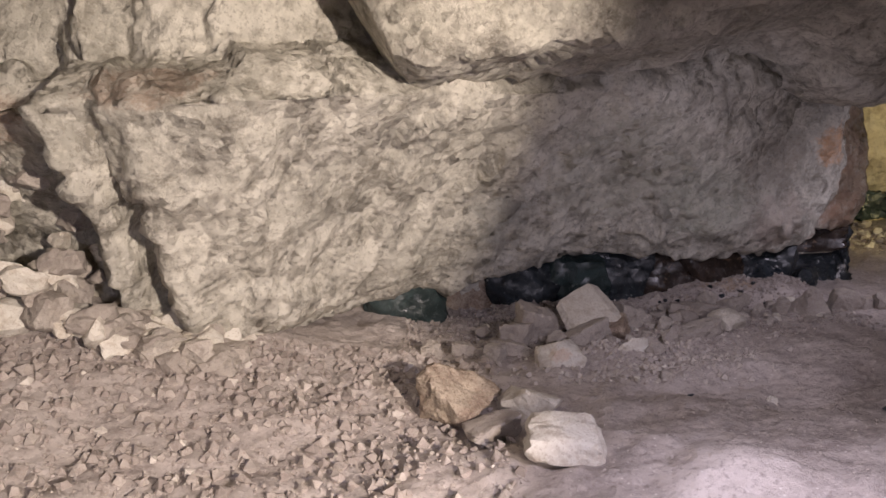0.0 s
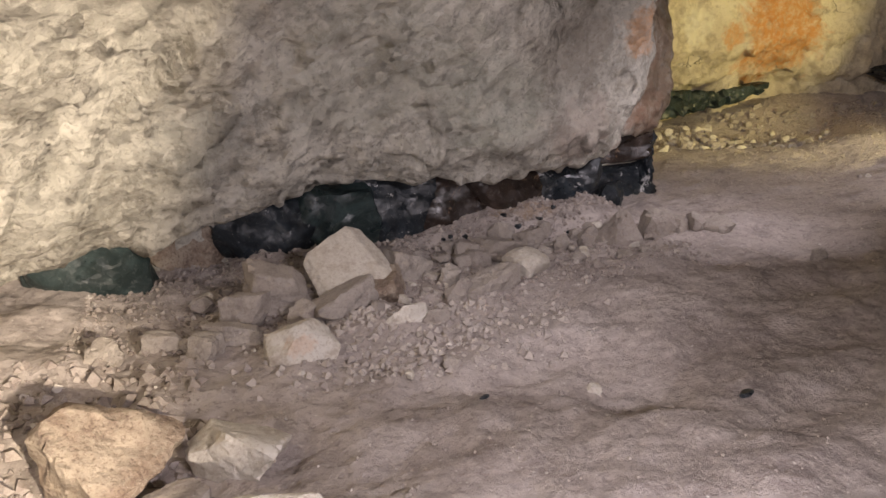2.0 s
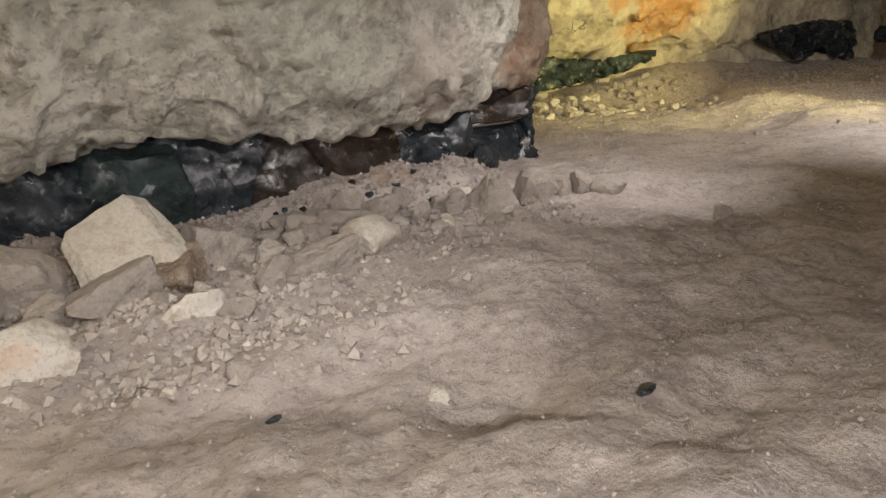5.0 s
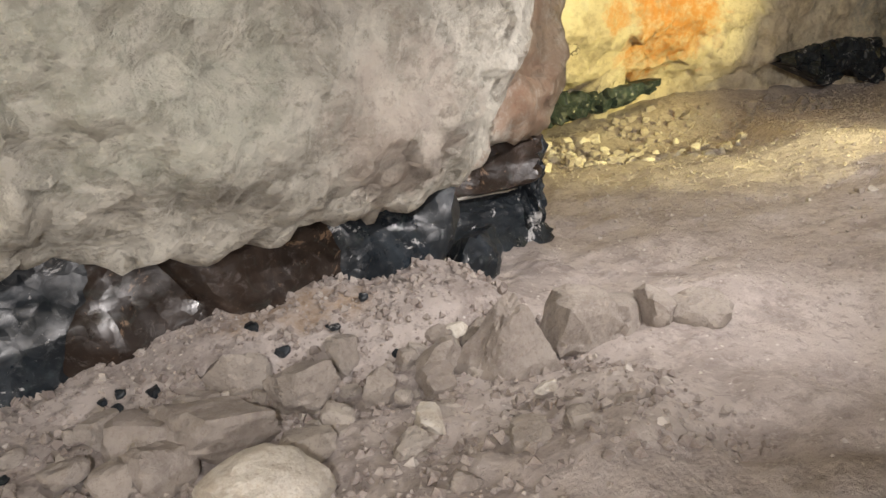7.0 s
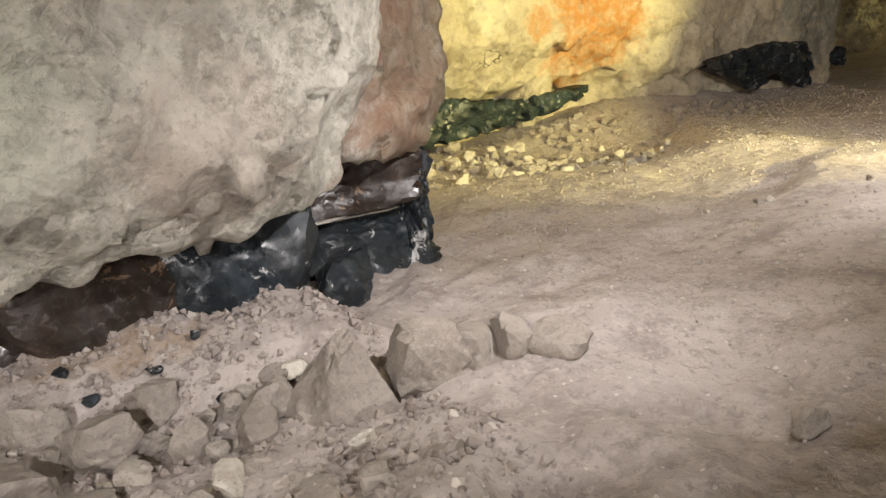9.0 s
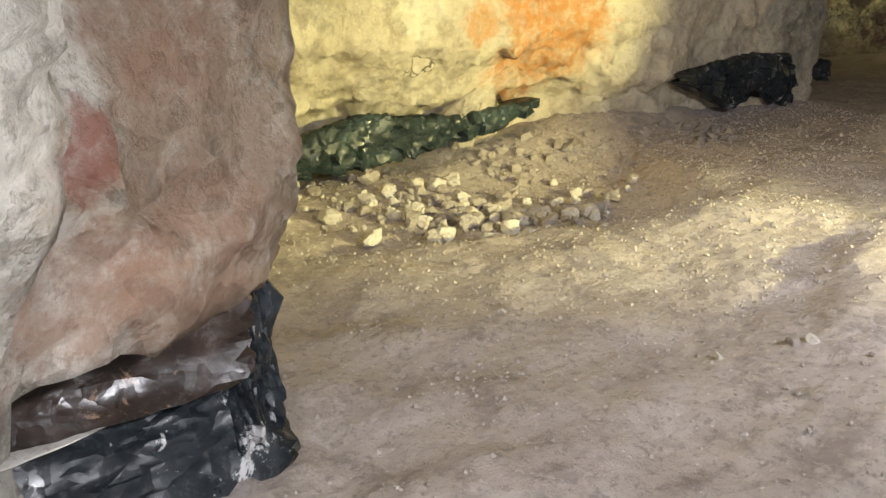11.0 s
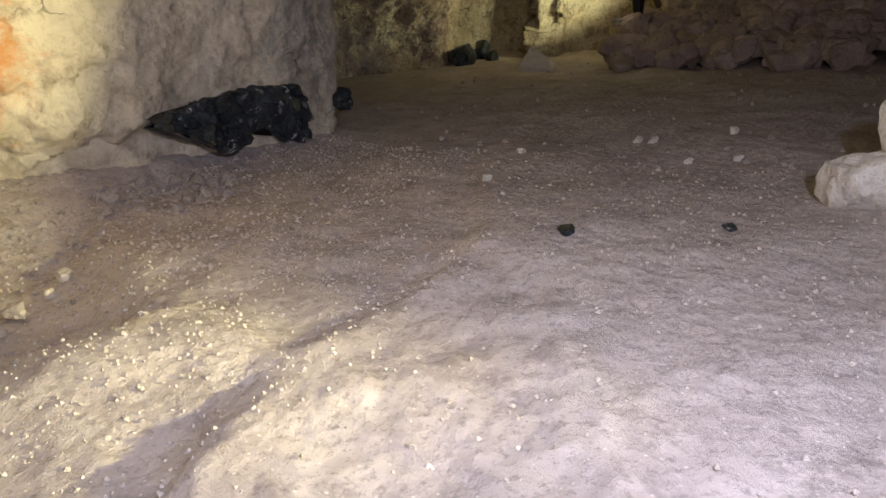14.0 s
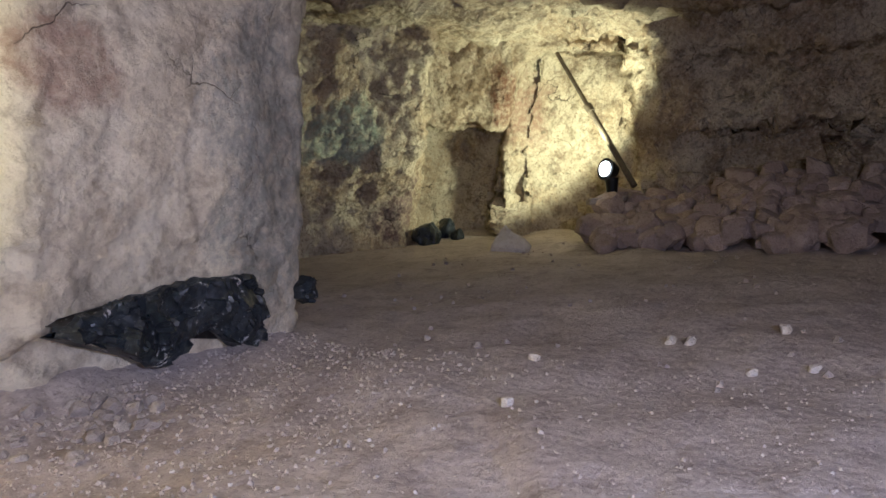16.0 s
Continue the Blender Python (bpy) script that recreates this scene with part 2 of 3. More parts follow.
DARK_ROCK = rock_material("shaded_rubble", (0.60, 0.49, 0.42), (0.44, 0.35, 0.30), (0.24, 0.18, 0.15), 2.0, 0.92, 0.4, vary=0.5, grain=2.0)
def per_piece(m, light, dark):
    t = m.node_tree
    b = t.nodes["Principled BSDF"]
    g = t.nodes.new("ShaderNodeNewGeometry").outputs["Random Per Island"]
    old = b.inputs["Base Color"].links[0].from_socket
    c = colour_mix(t, old, dark, ramp(t, g, 0.3, 0.0, 0, 0.8))
    t.links.new(colour_mix(t, c, light, ramp(t, g, 0.92, 1.0, 0, 1)), b.inputs["Base Color"])
    return m


GRAVEL = rock_material("gravel", (0.46, 0.41, 0.37), (0.38, 0.33, 0.30), (0.27, 0.22, 0.20), 6.0, 0.95, 0.3)
per_piece(GRAVEL, (0.70, 0.65, 0.59), (0.26, 0.22, 0.20))
CHIPS = rock_material("chalk_chips", (0.58, 0.53, 0.48), (0.50, 0.45, 0.41), (0.36, 0.31, 0.28), 6.0, 0.95, 0.3)
per_piece(CHIPS, (0.72, 0.68, 0.62), (0.36, 0.31, 0.28))
FLINT = flint_material("black_flint", (0.010, 0.014, 0.018), (0.66, 0.66, 0.65), 0.525)
FLINT_GREEN = flint_material("green_flint", (0.020, 0.032, 0.032), (0.14, 0.17, 0.155), 0.58)
FLINT_BROWN = flint_material("brown_flint", (0.022, 0.014, 0.010), (0.30, 0.2, 0.13), 0.52)
METAL = plain_material("black_metal", (0.03, 0.03, 0.03), 0.4, 0.8)
RUSTY = rock_material("rusty_steel", (0.14, 0.11, 0.07), (0.09, 0.07, 0.05), (0.05, 0.04, 0.03), 6, 0.7, 0.2)
LENS = plain_material("lamp_lens", (1.0, 1.0, 0.86), 0.3, 0.0, 8)


# ---- shaping helpers ----
def smooth(a, b, v):
    k = min(1.0, max(0.0, (v - a) / (b - a)))
    return k * k * (3 - 2 * k)


def chips(p, size):
    """Broken faces: each cell of the stone gets a slope of its own."""
    _, points = noise.voronoi(p / size)
    q = points[0]
    return (p / size - q).dot(noise.noise_vector(q * 7.31)) * size


def relief(p, rough=1.0):
    return (0.10 * noise.fractal(p * 0.9, 1.0, 2.1, 4) + rough * (0.20 * chips(p, 0.6) + 0.30 * chips(p + Vector((3, 1, 2)), 0.22) + 0.32 * chips(p + Vector((1, 5, 3)), 0.10))
            + 0.018 * rough * noise.fractal(p * 9, 0.9, 2.2, 4))


def mesh_object(name, verts, faces, material, shade=True, parent=None, label=""):
    me = bpy.data.meshes.new(name)
    me.from_pydata([tuple(v) for v in verts], [], faces)
    me.update()
    if shade:
        me.polygons.foreach_set("use_smooth", [True] * len(me.polygons))
    me.materials.append(material)
    ob = new(name, me)
    if parent:
        ob.parent = parent
    if label:
        ob["label"] = label
    return ob


def spread(control, count):
    """Resample rows of control points evenly by length, with rounded turns."""
    c = np.array(control, float)
    d = np.r_[0, np.cumsum(np.linalg.norm(np.diff(c[:, 0, :2] if c.ndim == 3 else c[:, :2], axis=0), axis=1))]
    s = np.linspace(0, d[-1], count)
    flat = c.reshape(len(c), -1)
    out = np.stack([np.interp(s, d, flat[:, k]) for k in range(flat.shape[1])], 1)
    return out.reshape((count,) + c.shape[1:])


def rock_wall(name, columns, material, step, rows, label, rough=1.0, flip=False, depth=0.4, soften=3):
    """A wall of rock: columns of (x, y, z) points from foot to top, spread into a fine sheet, broken up and thickened."""
    c = np.array(columns, float)
    length = np.linalg.norm(np.diff(c[:, 0, :2], axis=0), axis=1).sum()
    grid = spread(c, int(length / step))
    for _ in range(soften):
        grid[1:-1] = 0.25 * grid[:-2] + 0.5 * grid[1:-1] + 0.25 * grid[2:]
    k = grid.shape[1]
    tall = np.abs(np.diff(c, axis=1)).sum(2).mean(0)
    param = np.r_[0, np.cumsum(tall)]
    u = np.linspace(0, param[-1], rows)
    full = np.stack([np.stack([np.interp(u, param, grid[i, :, a]) for a in range(3)], 1) for i in range(len(grid))])
    du, dv = np.gradient(full, axis=0), np.gradient(full, axis=1)
    n = np.cross(du, dv)
    n /= np.linalg.norm(n, axis=2, keepdims=True) + 1e-9
    if flip:
        n = -n
    h = np.array([[relief(Vector(p), rough(p[0]) if callable(rough) else rough) for p in row] for row in full])
    full = full + n * h[:, :, None]
    w = rows
    faces = [(i * w + j, (i + 1) * w + j, (i + 1) * w + j + 1, i * w + j + 1) for i in range(len(full) - 1) for j in range(w - 1)]
    if flip:
        faces = [f[::-1] for f in faces]
    ob = mesh_object(name, full.reshape(-1, 3), faces, material)
    if depth:
        solid = ob.modifiers.new("thickness", "SOLIDIFY")
        solid.thickness, solid.offset = depth, -1
    return tagged(ob, label, "rock wall", kind="structure")


# ---- floor ----
def floor_height(x, y):
    z = -0.04 + 0.024 * max(0.0, x - 9) * smooth(8, 12, x)
    z += 0.45 * smooth(-0.6, -3.0, x) * smooth(1.6, 4.2, y) + 0.10 * smooth(-0.2, -1.2, x) * smooth(2.4, 3.8, y)
    z += 0.10 * smooth(0.4, -0.6, x) * smooth(3.4, 4.8, y)
    z += 0.07 * smooth(5.3, 5.95, y) * smooth(0.2, 0.6, x) * smooth(3.0, 2.6, x) * smooth(6.6, 6.3, y)
    z += 0.10 * smooth(5.45, 5.95, y) * smooth(1.4, 2.1, x) * smooth(3.0, 2.6, x) * smooth(6.6, 6.3, y)
    # bedrock bumps beside the walk
    for bx, by, r, up in ((2.14, 3.66, 0.2, 0.07), (2.08, 4.12, 0.24, 0.05), (1.78, 3.40, 0.2, 0.05), (1.8, 3.02, 0.3, 0.08), (1.3, 3.62, 0.22, 0.04), (1.85, 3.6, 0.6, -0.06), (2.76, 5.08, 0.17, 0.10), (2.55, 4.75, 0.2, 0.05), (2.5, 3.0, 0.7, 0.05), (1.3, 3.0, 0.5, 0.05), (2.35, 4.5, 0.5, 0.05), (0.9, 2.6, 0.6, 0.05)):
        d2 = ((x - bx) ** 2 + (y - by) ** 2) / (r * r)
        if d2 < 9:
            z += up * math.exp(-d2)
    # the floor drops to the hollow below the chamber's wall
    edge = 7.62 - 0.385 * (x - 5.1) + 0.05 * math.sin(5 * x)
    inside = smooth(4.0, 4.9, x) * smooth(6.6, 6.15, x - 0.55 * (y - 7.3))
    z -= 0.14 * inside * smooth(edge, edge + 0.14, y) * smooth(9.5, 8.4, y)
    z += 0.08 * smooth(5.5, 6.0, x) * smooth(6.9, 6.3, x) * smooth(edge - 0.8, edge - 0.05, y) * smooth(edge + 0.2, edge, y)
    z += 0.22 * smooth(8.7, 9.6, y) * smooth(5.4, 7.2, x) * smooth(10.6, 9.6, x)
    # a low step across the lit floor
    line = 6.2 + 0.2 * (x - 5.5) + 0.12 * math.sin(2.3 * x)
    z += 0.06 * smooth(line + 0.12, line - 0.10, y) * smooth(4.9, 5.6, x) * smooth(9.5, 8.0, x)
    z += 0.05 * noise.fractal(Vector((x * 0.9, y * 0.9, 0)), 1.0, 2.0, 3)
    return z


def floor_detail(x, y):
    p = Vector((x, y, 0.3))
    near = 1.0 - 0.3 * smooth(3.2, 4.2, x) - 0.35 * smooth(7, 10, x)
    return near * (0.03 * noise.fractal(p * 1.7, 1.0, 2.0, 2) * smooth(4.6, 3.6, x) + 0.026 * noise.fractal(p * 3.4, 0.7, 2.1, 6) + 0.06 * chips(p, 0.3) + 0.012 * noise.fractal(p * 22, 0.8, 2.1, 3))


def ticks(parts):
    out = [parts[0][0]]
    for a, b, step in parts:
        out += list(np.linspace(a, b, max(2, int((b - a) / step) + 1))[1:])
    return out


def build_floor():
    xs = ticks(((-6, -2.4, 0.12), (-2.4, 4.2, 0.028), (4.2, 8.0, 0.035), (8.0, 12, 0.06), (12, 21, 0.12)))
    ys = ticks(((-5, 0.8, 0.2), (0.8, 6.6, 0.028), (6.6, 9.8, 0.04), (9.8, 14, 0.12)))
    verts = [(x, y, floor_height(x, y) + floor_detail(x, y)) for x in xs for y in ys]
    w = len(ys)
    faces = [(i * w + j, (i + 1) * w + j, (i + 1) * w + j + 1, i * w + j + 1) for i in range(len(xs) - 1) for j in range(w - 1)]
    ob = mesh_object("floor", verts, faces, FLOOR)
    tagged(ob, "trodden pinkish-grey chalk floor with dust and chips", "floor", kind="structure")


build_floor()

# ---- the near wall: an overhanging chalk pillar with an undercut, and its end face ----
# foot lip x, y, z; middle x, y at 0.95 m; upper x, y at 1.65 m; depth of the undercut; shelf behind the upper edge
NEAR = (
    (-5.2, 5.0, 0.25, -5.0, 4.7, -4.8, 4.0, 0.1, 0.1), (-2.7, 5.0, 0.25, -2.6, 4.55, -2.5, 3.7, 0.1, 0.3), (-2.05, 4.95, 0.25, -1.95, 4.4, -1.95, 3.6, 0.1, 0.4),
    (-1.85, 4.5, 0.15, -1.75, 3.85, -1.75, 3.3, 0.1, 0.45), (-1.62, 4.75, 0.15, -1.6, 4.15, -1.55, 3.45, 0.1, 0.4), (-1.45, 4.5, 0.12, -1.4, 3.8, -1.35, 3.3, 0.1, 0.45),
    (-1.1, 4.75, 0.12, -1.0, 4.0, -0.9, 3.35, 0.15, 0.5), (-0.6, 5.35, 0.13, -0.45, 4.7, -0.3, 3.6, 0.35, 0.6), (0.0, 5.45, 0.29, 0.1, 4.95, 0.1, 4.1, 0.45, 0.5),
    (0.45, 5.5, 0.39, 0.5, 5.05, 0.5, 4.3, 0.45, 0.3), (1.0, 5.55, 0.43, 1.05, 5.2, 1.0, 4.5, 0.45, 0.1), (2.0, 5.62, 0.36, 2.0, 5.3, 2.0, 4.9, 0.45, 0.0),
    (2.6, 5.68, 0.35, 2.66, 5.47, 2.74, 5.36, 0.45, 0.0), (2.76, 5.74, 0.35, 2.84, 5.46, 2.9, 5.35, 0.40, 0.0), (2.84, 5.84, 0.40, 2.93, 5.60, 3.0, 5.5, 0.5, 0.0), (2.92, 5.84, 0.44, 3.12, 5.80, 3.21, 5.82, 0.5, 0.0), (2.93, 5.87, 0.45, 3.13, 5.84, 3.22, 5.86, 0.5, 0.0),
    (2.92, 5.92, 0.46, 3.04, 5.91, 3.12, 5.93, 0.5, 0.0), (3.02, 6.02, 0.48, 3.10, 5.99, 3.16, 6.0, 0.48, 0.0), (3.26, 6.19, 0.47, 3.33, 6.15, 3.35, 6.15, 0.35, 0.0), (3.46, 6.33, 0.46, 3.57, 6.30, 3.56, 6.30, 0.2, 0.0),
    (3.52, 6.38, 0.45, 3.62, 6.36, 3.61, 6.36, 0.16, 0.0), (3.57, 6.52, 0.44, 3.69, 6.52, 3.68, 6.52, 0.1, 0.0), (3.46, 7.0, 0.36, 3.52, 7.0, 3.52, 7.0, 0.03, 0.0), (3.3, 7.7, 0.3, 3.35, 7.8, 3.35, 7.8, 0.02, 0.0), (3.1, 8.6, 0.3, 3.1, 8.6, 3.1, 8.6, 0.02, 0.0))


def near_columns():
    out = []
    for x, y, z, mx, my, ux, uy, back, shelf in NEAR:
        bx = x - 0.10 * smooth(3.3, 3.5, x)
        out.append(((bx, y + back, -0.35), (bx, y + back, z - 0.05), (bx, y + back * 0.8, z + 0.04), (x, y + 0.02, z),
                    (x + (mx - x) * 0.4, y + (my - y) * 0.45, z + 0.16), (mx, my, 0.95), (ux, uy, 1.58), (ux, uy + 0.3 * shelf + 0.05, 1.72), (ux, uy + shelf + 0.1, 1.86), (ux, uy + shelf + 0.15, 2.6),
                    (x, y + 0.9, 2.6) if x < 2.7 else (2.3, 7.2, 2.6), (x, y + 0.9, -0.35) if x < 2.7 else (2.3, 7.2, -0.35)))
    return out


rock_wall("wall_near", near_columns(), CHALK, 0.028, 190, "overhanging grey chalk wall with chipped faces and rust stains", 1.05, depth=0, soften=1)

# ---- the chamber's wall ----
CHAMBER = ((2.9, 8.2, 0.0, 0.0), (3.9, 9.5, 0.0, -0.25), (4.6, 9.75, 0.0, -0.5), (5.3, 9.7, 0.0, -0.6), (6.4, 9.75, 0.0, -0.6), (7.0, 9.62, 0.0, -0.55),
           (7.5, 9.4, 0.0, -0.3), (8.4, 9.25, 0.0, -0.15), (9.4, 9.1, 0.02, -0.12), (10.0, 9.08, 0.2, -0.02), (10.2, 9.35, 0.3, 0.0), (10.2, 10.2, 0.3, 0.0), (10.4, 12.6, 0.3, 0.0))
rock_wall("wall_chamber", [((x, y + 0.12, -0.3), (x, y, 0.36), (x, y - 0.12 * smooth(8.4, 7.4, x) + 0.25 * over, 0.44), (x + 0.4 * lean, y + over, 0.85), (x + 0.7 * lean, y + over, 1.4), (x + 1.6 * lean, y + over, 2.9))
                           for x, y, lean, over in CHAMBER], CHALK_B, 0.035, 90,
          "cream chalk chamber wall with a large orange iron stain", lambda x: 1.6 - 1.0 * smooth(7.6, 8.5, x))

# ---- the far chamber ----
FAR_LEFT = ((10.2, 12.4, 0.0), (12.6, 12.6, -0.3), (14.2, 12.3, -0.9), (15.4, 11.2, -0.8), (16.2, 11.3, -0.3), (16.7, 11.75, -0.2), (17.6, 12.0, -0.1), (18.2, 11.7, -0.1), (18.3, 11.0, 0.0), (18.3, 10.3, 0.0))
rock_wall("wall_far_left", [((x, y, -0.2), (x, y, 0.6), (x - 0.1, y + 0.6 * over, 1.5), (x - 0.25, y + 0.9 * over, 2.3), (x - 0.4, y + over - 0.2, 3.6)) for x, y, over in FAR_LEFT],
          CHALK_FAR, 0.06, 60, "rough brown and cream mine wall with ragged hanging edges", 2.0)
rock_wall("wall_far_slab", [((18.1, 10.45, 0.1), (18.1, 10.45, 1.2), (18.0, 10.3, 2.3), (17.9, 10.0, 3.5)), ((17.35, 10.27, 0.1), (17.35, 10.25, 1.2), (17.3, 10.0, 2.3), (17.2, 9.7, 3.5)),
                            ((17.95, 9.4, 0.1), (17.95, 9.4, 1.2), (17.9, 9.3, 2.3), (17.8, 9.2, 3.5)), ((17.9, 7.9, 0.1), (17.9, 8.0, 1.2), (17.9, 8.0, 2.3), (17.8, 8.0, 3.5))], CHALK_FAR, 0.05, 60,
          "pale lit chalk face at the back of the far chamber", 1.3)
FAR_RIGHT = ((18.2, 8.25, 0.0), (17.3, 8.0, 0.0), (17.0, 7.6, 0.1), (17.3, 6.6, -0.15), (17.2, 5.2, -0.2), (17.0, 4.0, -0.1), (14.0, 3.4, 0.0), (10.0, 2.6, 0.0), (8.0, 1.6, 0.0))
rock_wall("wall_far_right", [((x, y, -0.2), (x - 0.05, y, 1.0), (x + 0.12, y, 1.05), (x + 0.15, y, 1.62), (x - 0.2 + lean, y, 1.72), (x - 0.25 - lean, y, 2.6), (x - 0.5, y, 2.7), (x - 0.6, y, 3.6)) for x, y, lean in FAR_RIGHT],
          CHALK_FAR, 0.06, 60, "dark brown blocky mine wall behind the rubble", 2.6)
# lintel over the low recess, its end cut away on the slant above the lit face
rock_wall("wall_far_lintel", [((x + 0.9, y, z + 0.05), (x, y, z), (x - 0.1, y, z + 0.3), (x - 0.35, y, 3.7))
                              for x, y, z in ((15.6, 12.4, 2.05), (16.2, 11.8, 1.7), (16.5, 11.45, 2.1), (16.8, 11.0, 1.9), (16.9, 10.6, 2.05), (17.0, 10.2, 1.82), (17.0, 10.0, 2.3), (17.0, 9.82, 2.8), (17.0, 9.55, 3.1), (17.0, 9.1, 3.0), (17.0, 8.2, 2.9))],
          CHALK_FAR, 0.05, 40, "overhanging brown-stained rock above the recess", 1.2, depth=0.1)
# walls behind the walk close the mine
SOUTH = ((8.3, 1.9), (6.0, 0.2), (3.6, -1.2), (3.0, -3.0), (-3.0, -3.4), (-5.0, -1.0), (-5.4, 2.0), (-5.0, 5.0))
rock_wall("wall_south", [((x, y, -0.3), (x, y, 1.0), (x, y, 2.4), (x, y, 3.7)) for x, y in SOUTH], CHALK, 0.12, 24, "rough grey chalk wall of the entrance gallery", 0.8)


def ceiling_height(x, y):
    z = 1.95 + 0.4 * smooth(1.0, -0.2, x) * smooth(0.5, 2.5, y) + 0.75 * smooth(3.6, 5.4, x + 0.35 * (y - 5.5)) + 0.5 * smooth(9, 14, x)
    dx, dy = (x - 2.9) / 1.1, (y - 5.2) / 0.9
    z -= 0.5 * math.exp(-(dx * dx + dy * dy))
    # a lip of the roof hangs down over the foot of the near wall
    z += 0.55 * smooth(3.65, 3.35, y) * smooth(2.6, 1.6, x)
    k = smooth(3.3, 3.55, y) * smooth(-0.6, 0.0, x) * smooth(2.6, 1.8, x)
    return z * (1 - k) + k * (1.72 + 0.17 * max(0.0, x - 0.3) - 0.12 * (y - 3.5))


def build_ceiling():
    xs, ys = ticks(((-6, -2.4, 0.12), (-2.4, 4.6, 0.05), (4.6, 11, 0.12), (11, 20, 0.10))), ticks(((-5, 1.5, 0.2), (1.5, 6.5, 0.05), (6.5, 14, 0.10)))
    verts = [(x, y, ceiling_height(x, y) + relief(Vector((x, y, 5)), 1.0 if x < 10 else 2.4)) for x in xs for y in ys]
    w = len(ys)
    faces = [(i * w + j, i * w + j + 1, (i + 1) * w + j + 1, (i + 1) * w + j) for i in range(len(xs) - 1) for j in range(w - 1)]
    ob = mesh_object("ceiling", verts, faces, CHALK_FAR)
    ob.data.materials.append(CHALK)
    edge = sum(1 for x in xs if x < 7.0)
    for k, face in enumerate(ob.data.polygons):
        face.material_index = 1 if k // (w - 1) < edge else 0
    solid = ob.modifiers.new("thickness", "SOLIDIFY")
    solid.thickness, solid.offset = 0.3, -1
    tagged(ob, "low rough-hewn chalk ceiling of the mine", "ceiling", kind="structure")


build_ceiling()


# ---- rocks ----
def rock_mesh(name, seed, level, material, blocky=0.7, planes=9, bump=0.05, crisp=26, full=(0.28, 0.5)):
    """One broken stone about 1 m across, its base at z = -0.5: a ball cut by planes and roughened."""
    r = random.Random(seed)
    bm = bmesh.new()
    bmesh.ops.create_icosphere(bm, subdivisions=level, radius=1)
    cuts = []
    for k in range(planes):
        if k < 6 and r.random() < blocky:
            n = Vector(((1, 0, 0), (-1, 0, 0), (0, 1, 0), (0, -1, 0), (0, 0, 1), (0, 0, -1))[k]) + 0.28 * Vector((r.uniform(-1, 1), r.uniform(-1, 1), r.uniform(-1, 1)))
        else:
            n = Vector((r.gauss(0, 1), r.gauss(0, 1), r.gauss(0, 1)))
        cuts.append((n.normalized(), r.uniform(*full)))
    shift = Vector((seed * 3.7, seed * 1.3, 0))
    for v in bm.verts:
        d = v.co.normalized()
        reach = sum(max(0.0, d.dot(n) / h) ** 36 for n, h in cuts) + (1 / (0.85 if blocky > 0.84 else 0.66)) ** 36
        p = d * reach ** (-1 / 36)
        p += d * bump * (noise.fractal(p * 3.2 + shift, 0.7, 2.1, 6) + 2.4 * chips(p + shift, 0.35))
        v.co = p
    me = bpy.data.meshes.new(name)
    bm.to_mesh(me)
    bm.free()
    me.polygons.foreach_set("use_smooth", [True] * len(me.polygons))
    me.set_sharp_from_angle(angle=radians(crisp))
    me.materials.append(material)
    return me


def tapered(mesh, top):
    for v in mesh.vertices:
        k = 1 - (1 - top) * smooth(-0.4, 0.5, v.co.z)
        v.co.x, v.co.y = v.co.x * k, v.co.y * k
    return mesh


def rock(name, mesh, x, y, size, turn=0.0, tip=(0, 0), label="", group="", sink=0.22, z=None, category="rock"):
    ob = new(name, mesh)
    ground = floor_height(x, y) if z is None else z
    ob.matrix_world = pose(x, y, ground + size[2] * (0.5 - sink), tip[0], tip[1], turn) @ Matrix.Diagonal((*size, 1))
    return tagged(ob, label, category, group)


BLOCKS = [rock_mesh("block", 11 + k, 4, ROCK, 0.85) for k in range(5)]
WHITES = [rock_mesh("white_block", 31 + k, 4, WHITE_ROCK, 0.75) for k in range(4)]
STONES = [rock_mesh("stone", 51 + k, 3, ROCK, 0.7, 8, 0.07) for k in range(8)]
PALE_STONES = [rock_mesh("pale_stone", 71 + k, 3, WHITE_ROCK, 0.7, 8, 0.07) for k in range(6)]
DARK_STONES = [rock_mesh("rubble", 91 + k, 3, DARK_ROCK, 0.6, 10, 0.04, 22, (0.34, 0.5)) for k in range(7)]
BROWNS = [rock_mesh("brown_block", 111 + k, 4, BROWN_ROCK, 0.5, 10, 0.08) for k in range(2)]
FLINTS = [rock_mesh("flint", 131 + k, 4, FLINT, 0.35, 12, 0.07, 50, (0.36, 0.5)) for k in range(3)]
GREENS = [rock_mesh("green_flint", 141 + k, 4, FLINT_GREEN, 0.35, 12, 0.07, 50, (0.36, 0.5)) for k in range(2)]
BROWN_FLINTS = [rock_mesh("brown_flint", 151 + k, 4, FLINT_BROWN, 0.35, 12, 0.07, 50, (0.36, 0.5)) for k in range(2)]

# rocks under the overhang
slab = tagged(new("chalk_slab", rock_mesh("slab", 5, 5, WHITE_ROCK, 1.0, 6, 0.018, 26, (0.46, 0.5))), "large flat white chalk slab leaning on smaller rocks", "rock")
slab.matrix_world = pose(0.97, 5.06, 0.135, 42, 0, -4) @ pose(0, 0, 0, 0, 0, 20) @ Matrix.Diagonal((0.33, 0.31, 0.055, 1))
rock("chalk_block", rock_mesh("round_lump", 33, 4, WHITE_ROCK, 0.2, 12, 0.04, 30, (0.4, 0.5)), 0.69, 4.40, (0.30, 0.22, 0.20), 20, (5, 0), "rounded white chalk lump with an orange spot on the floor")
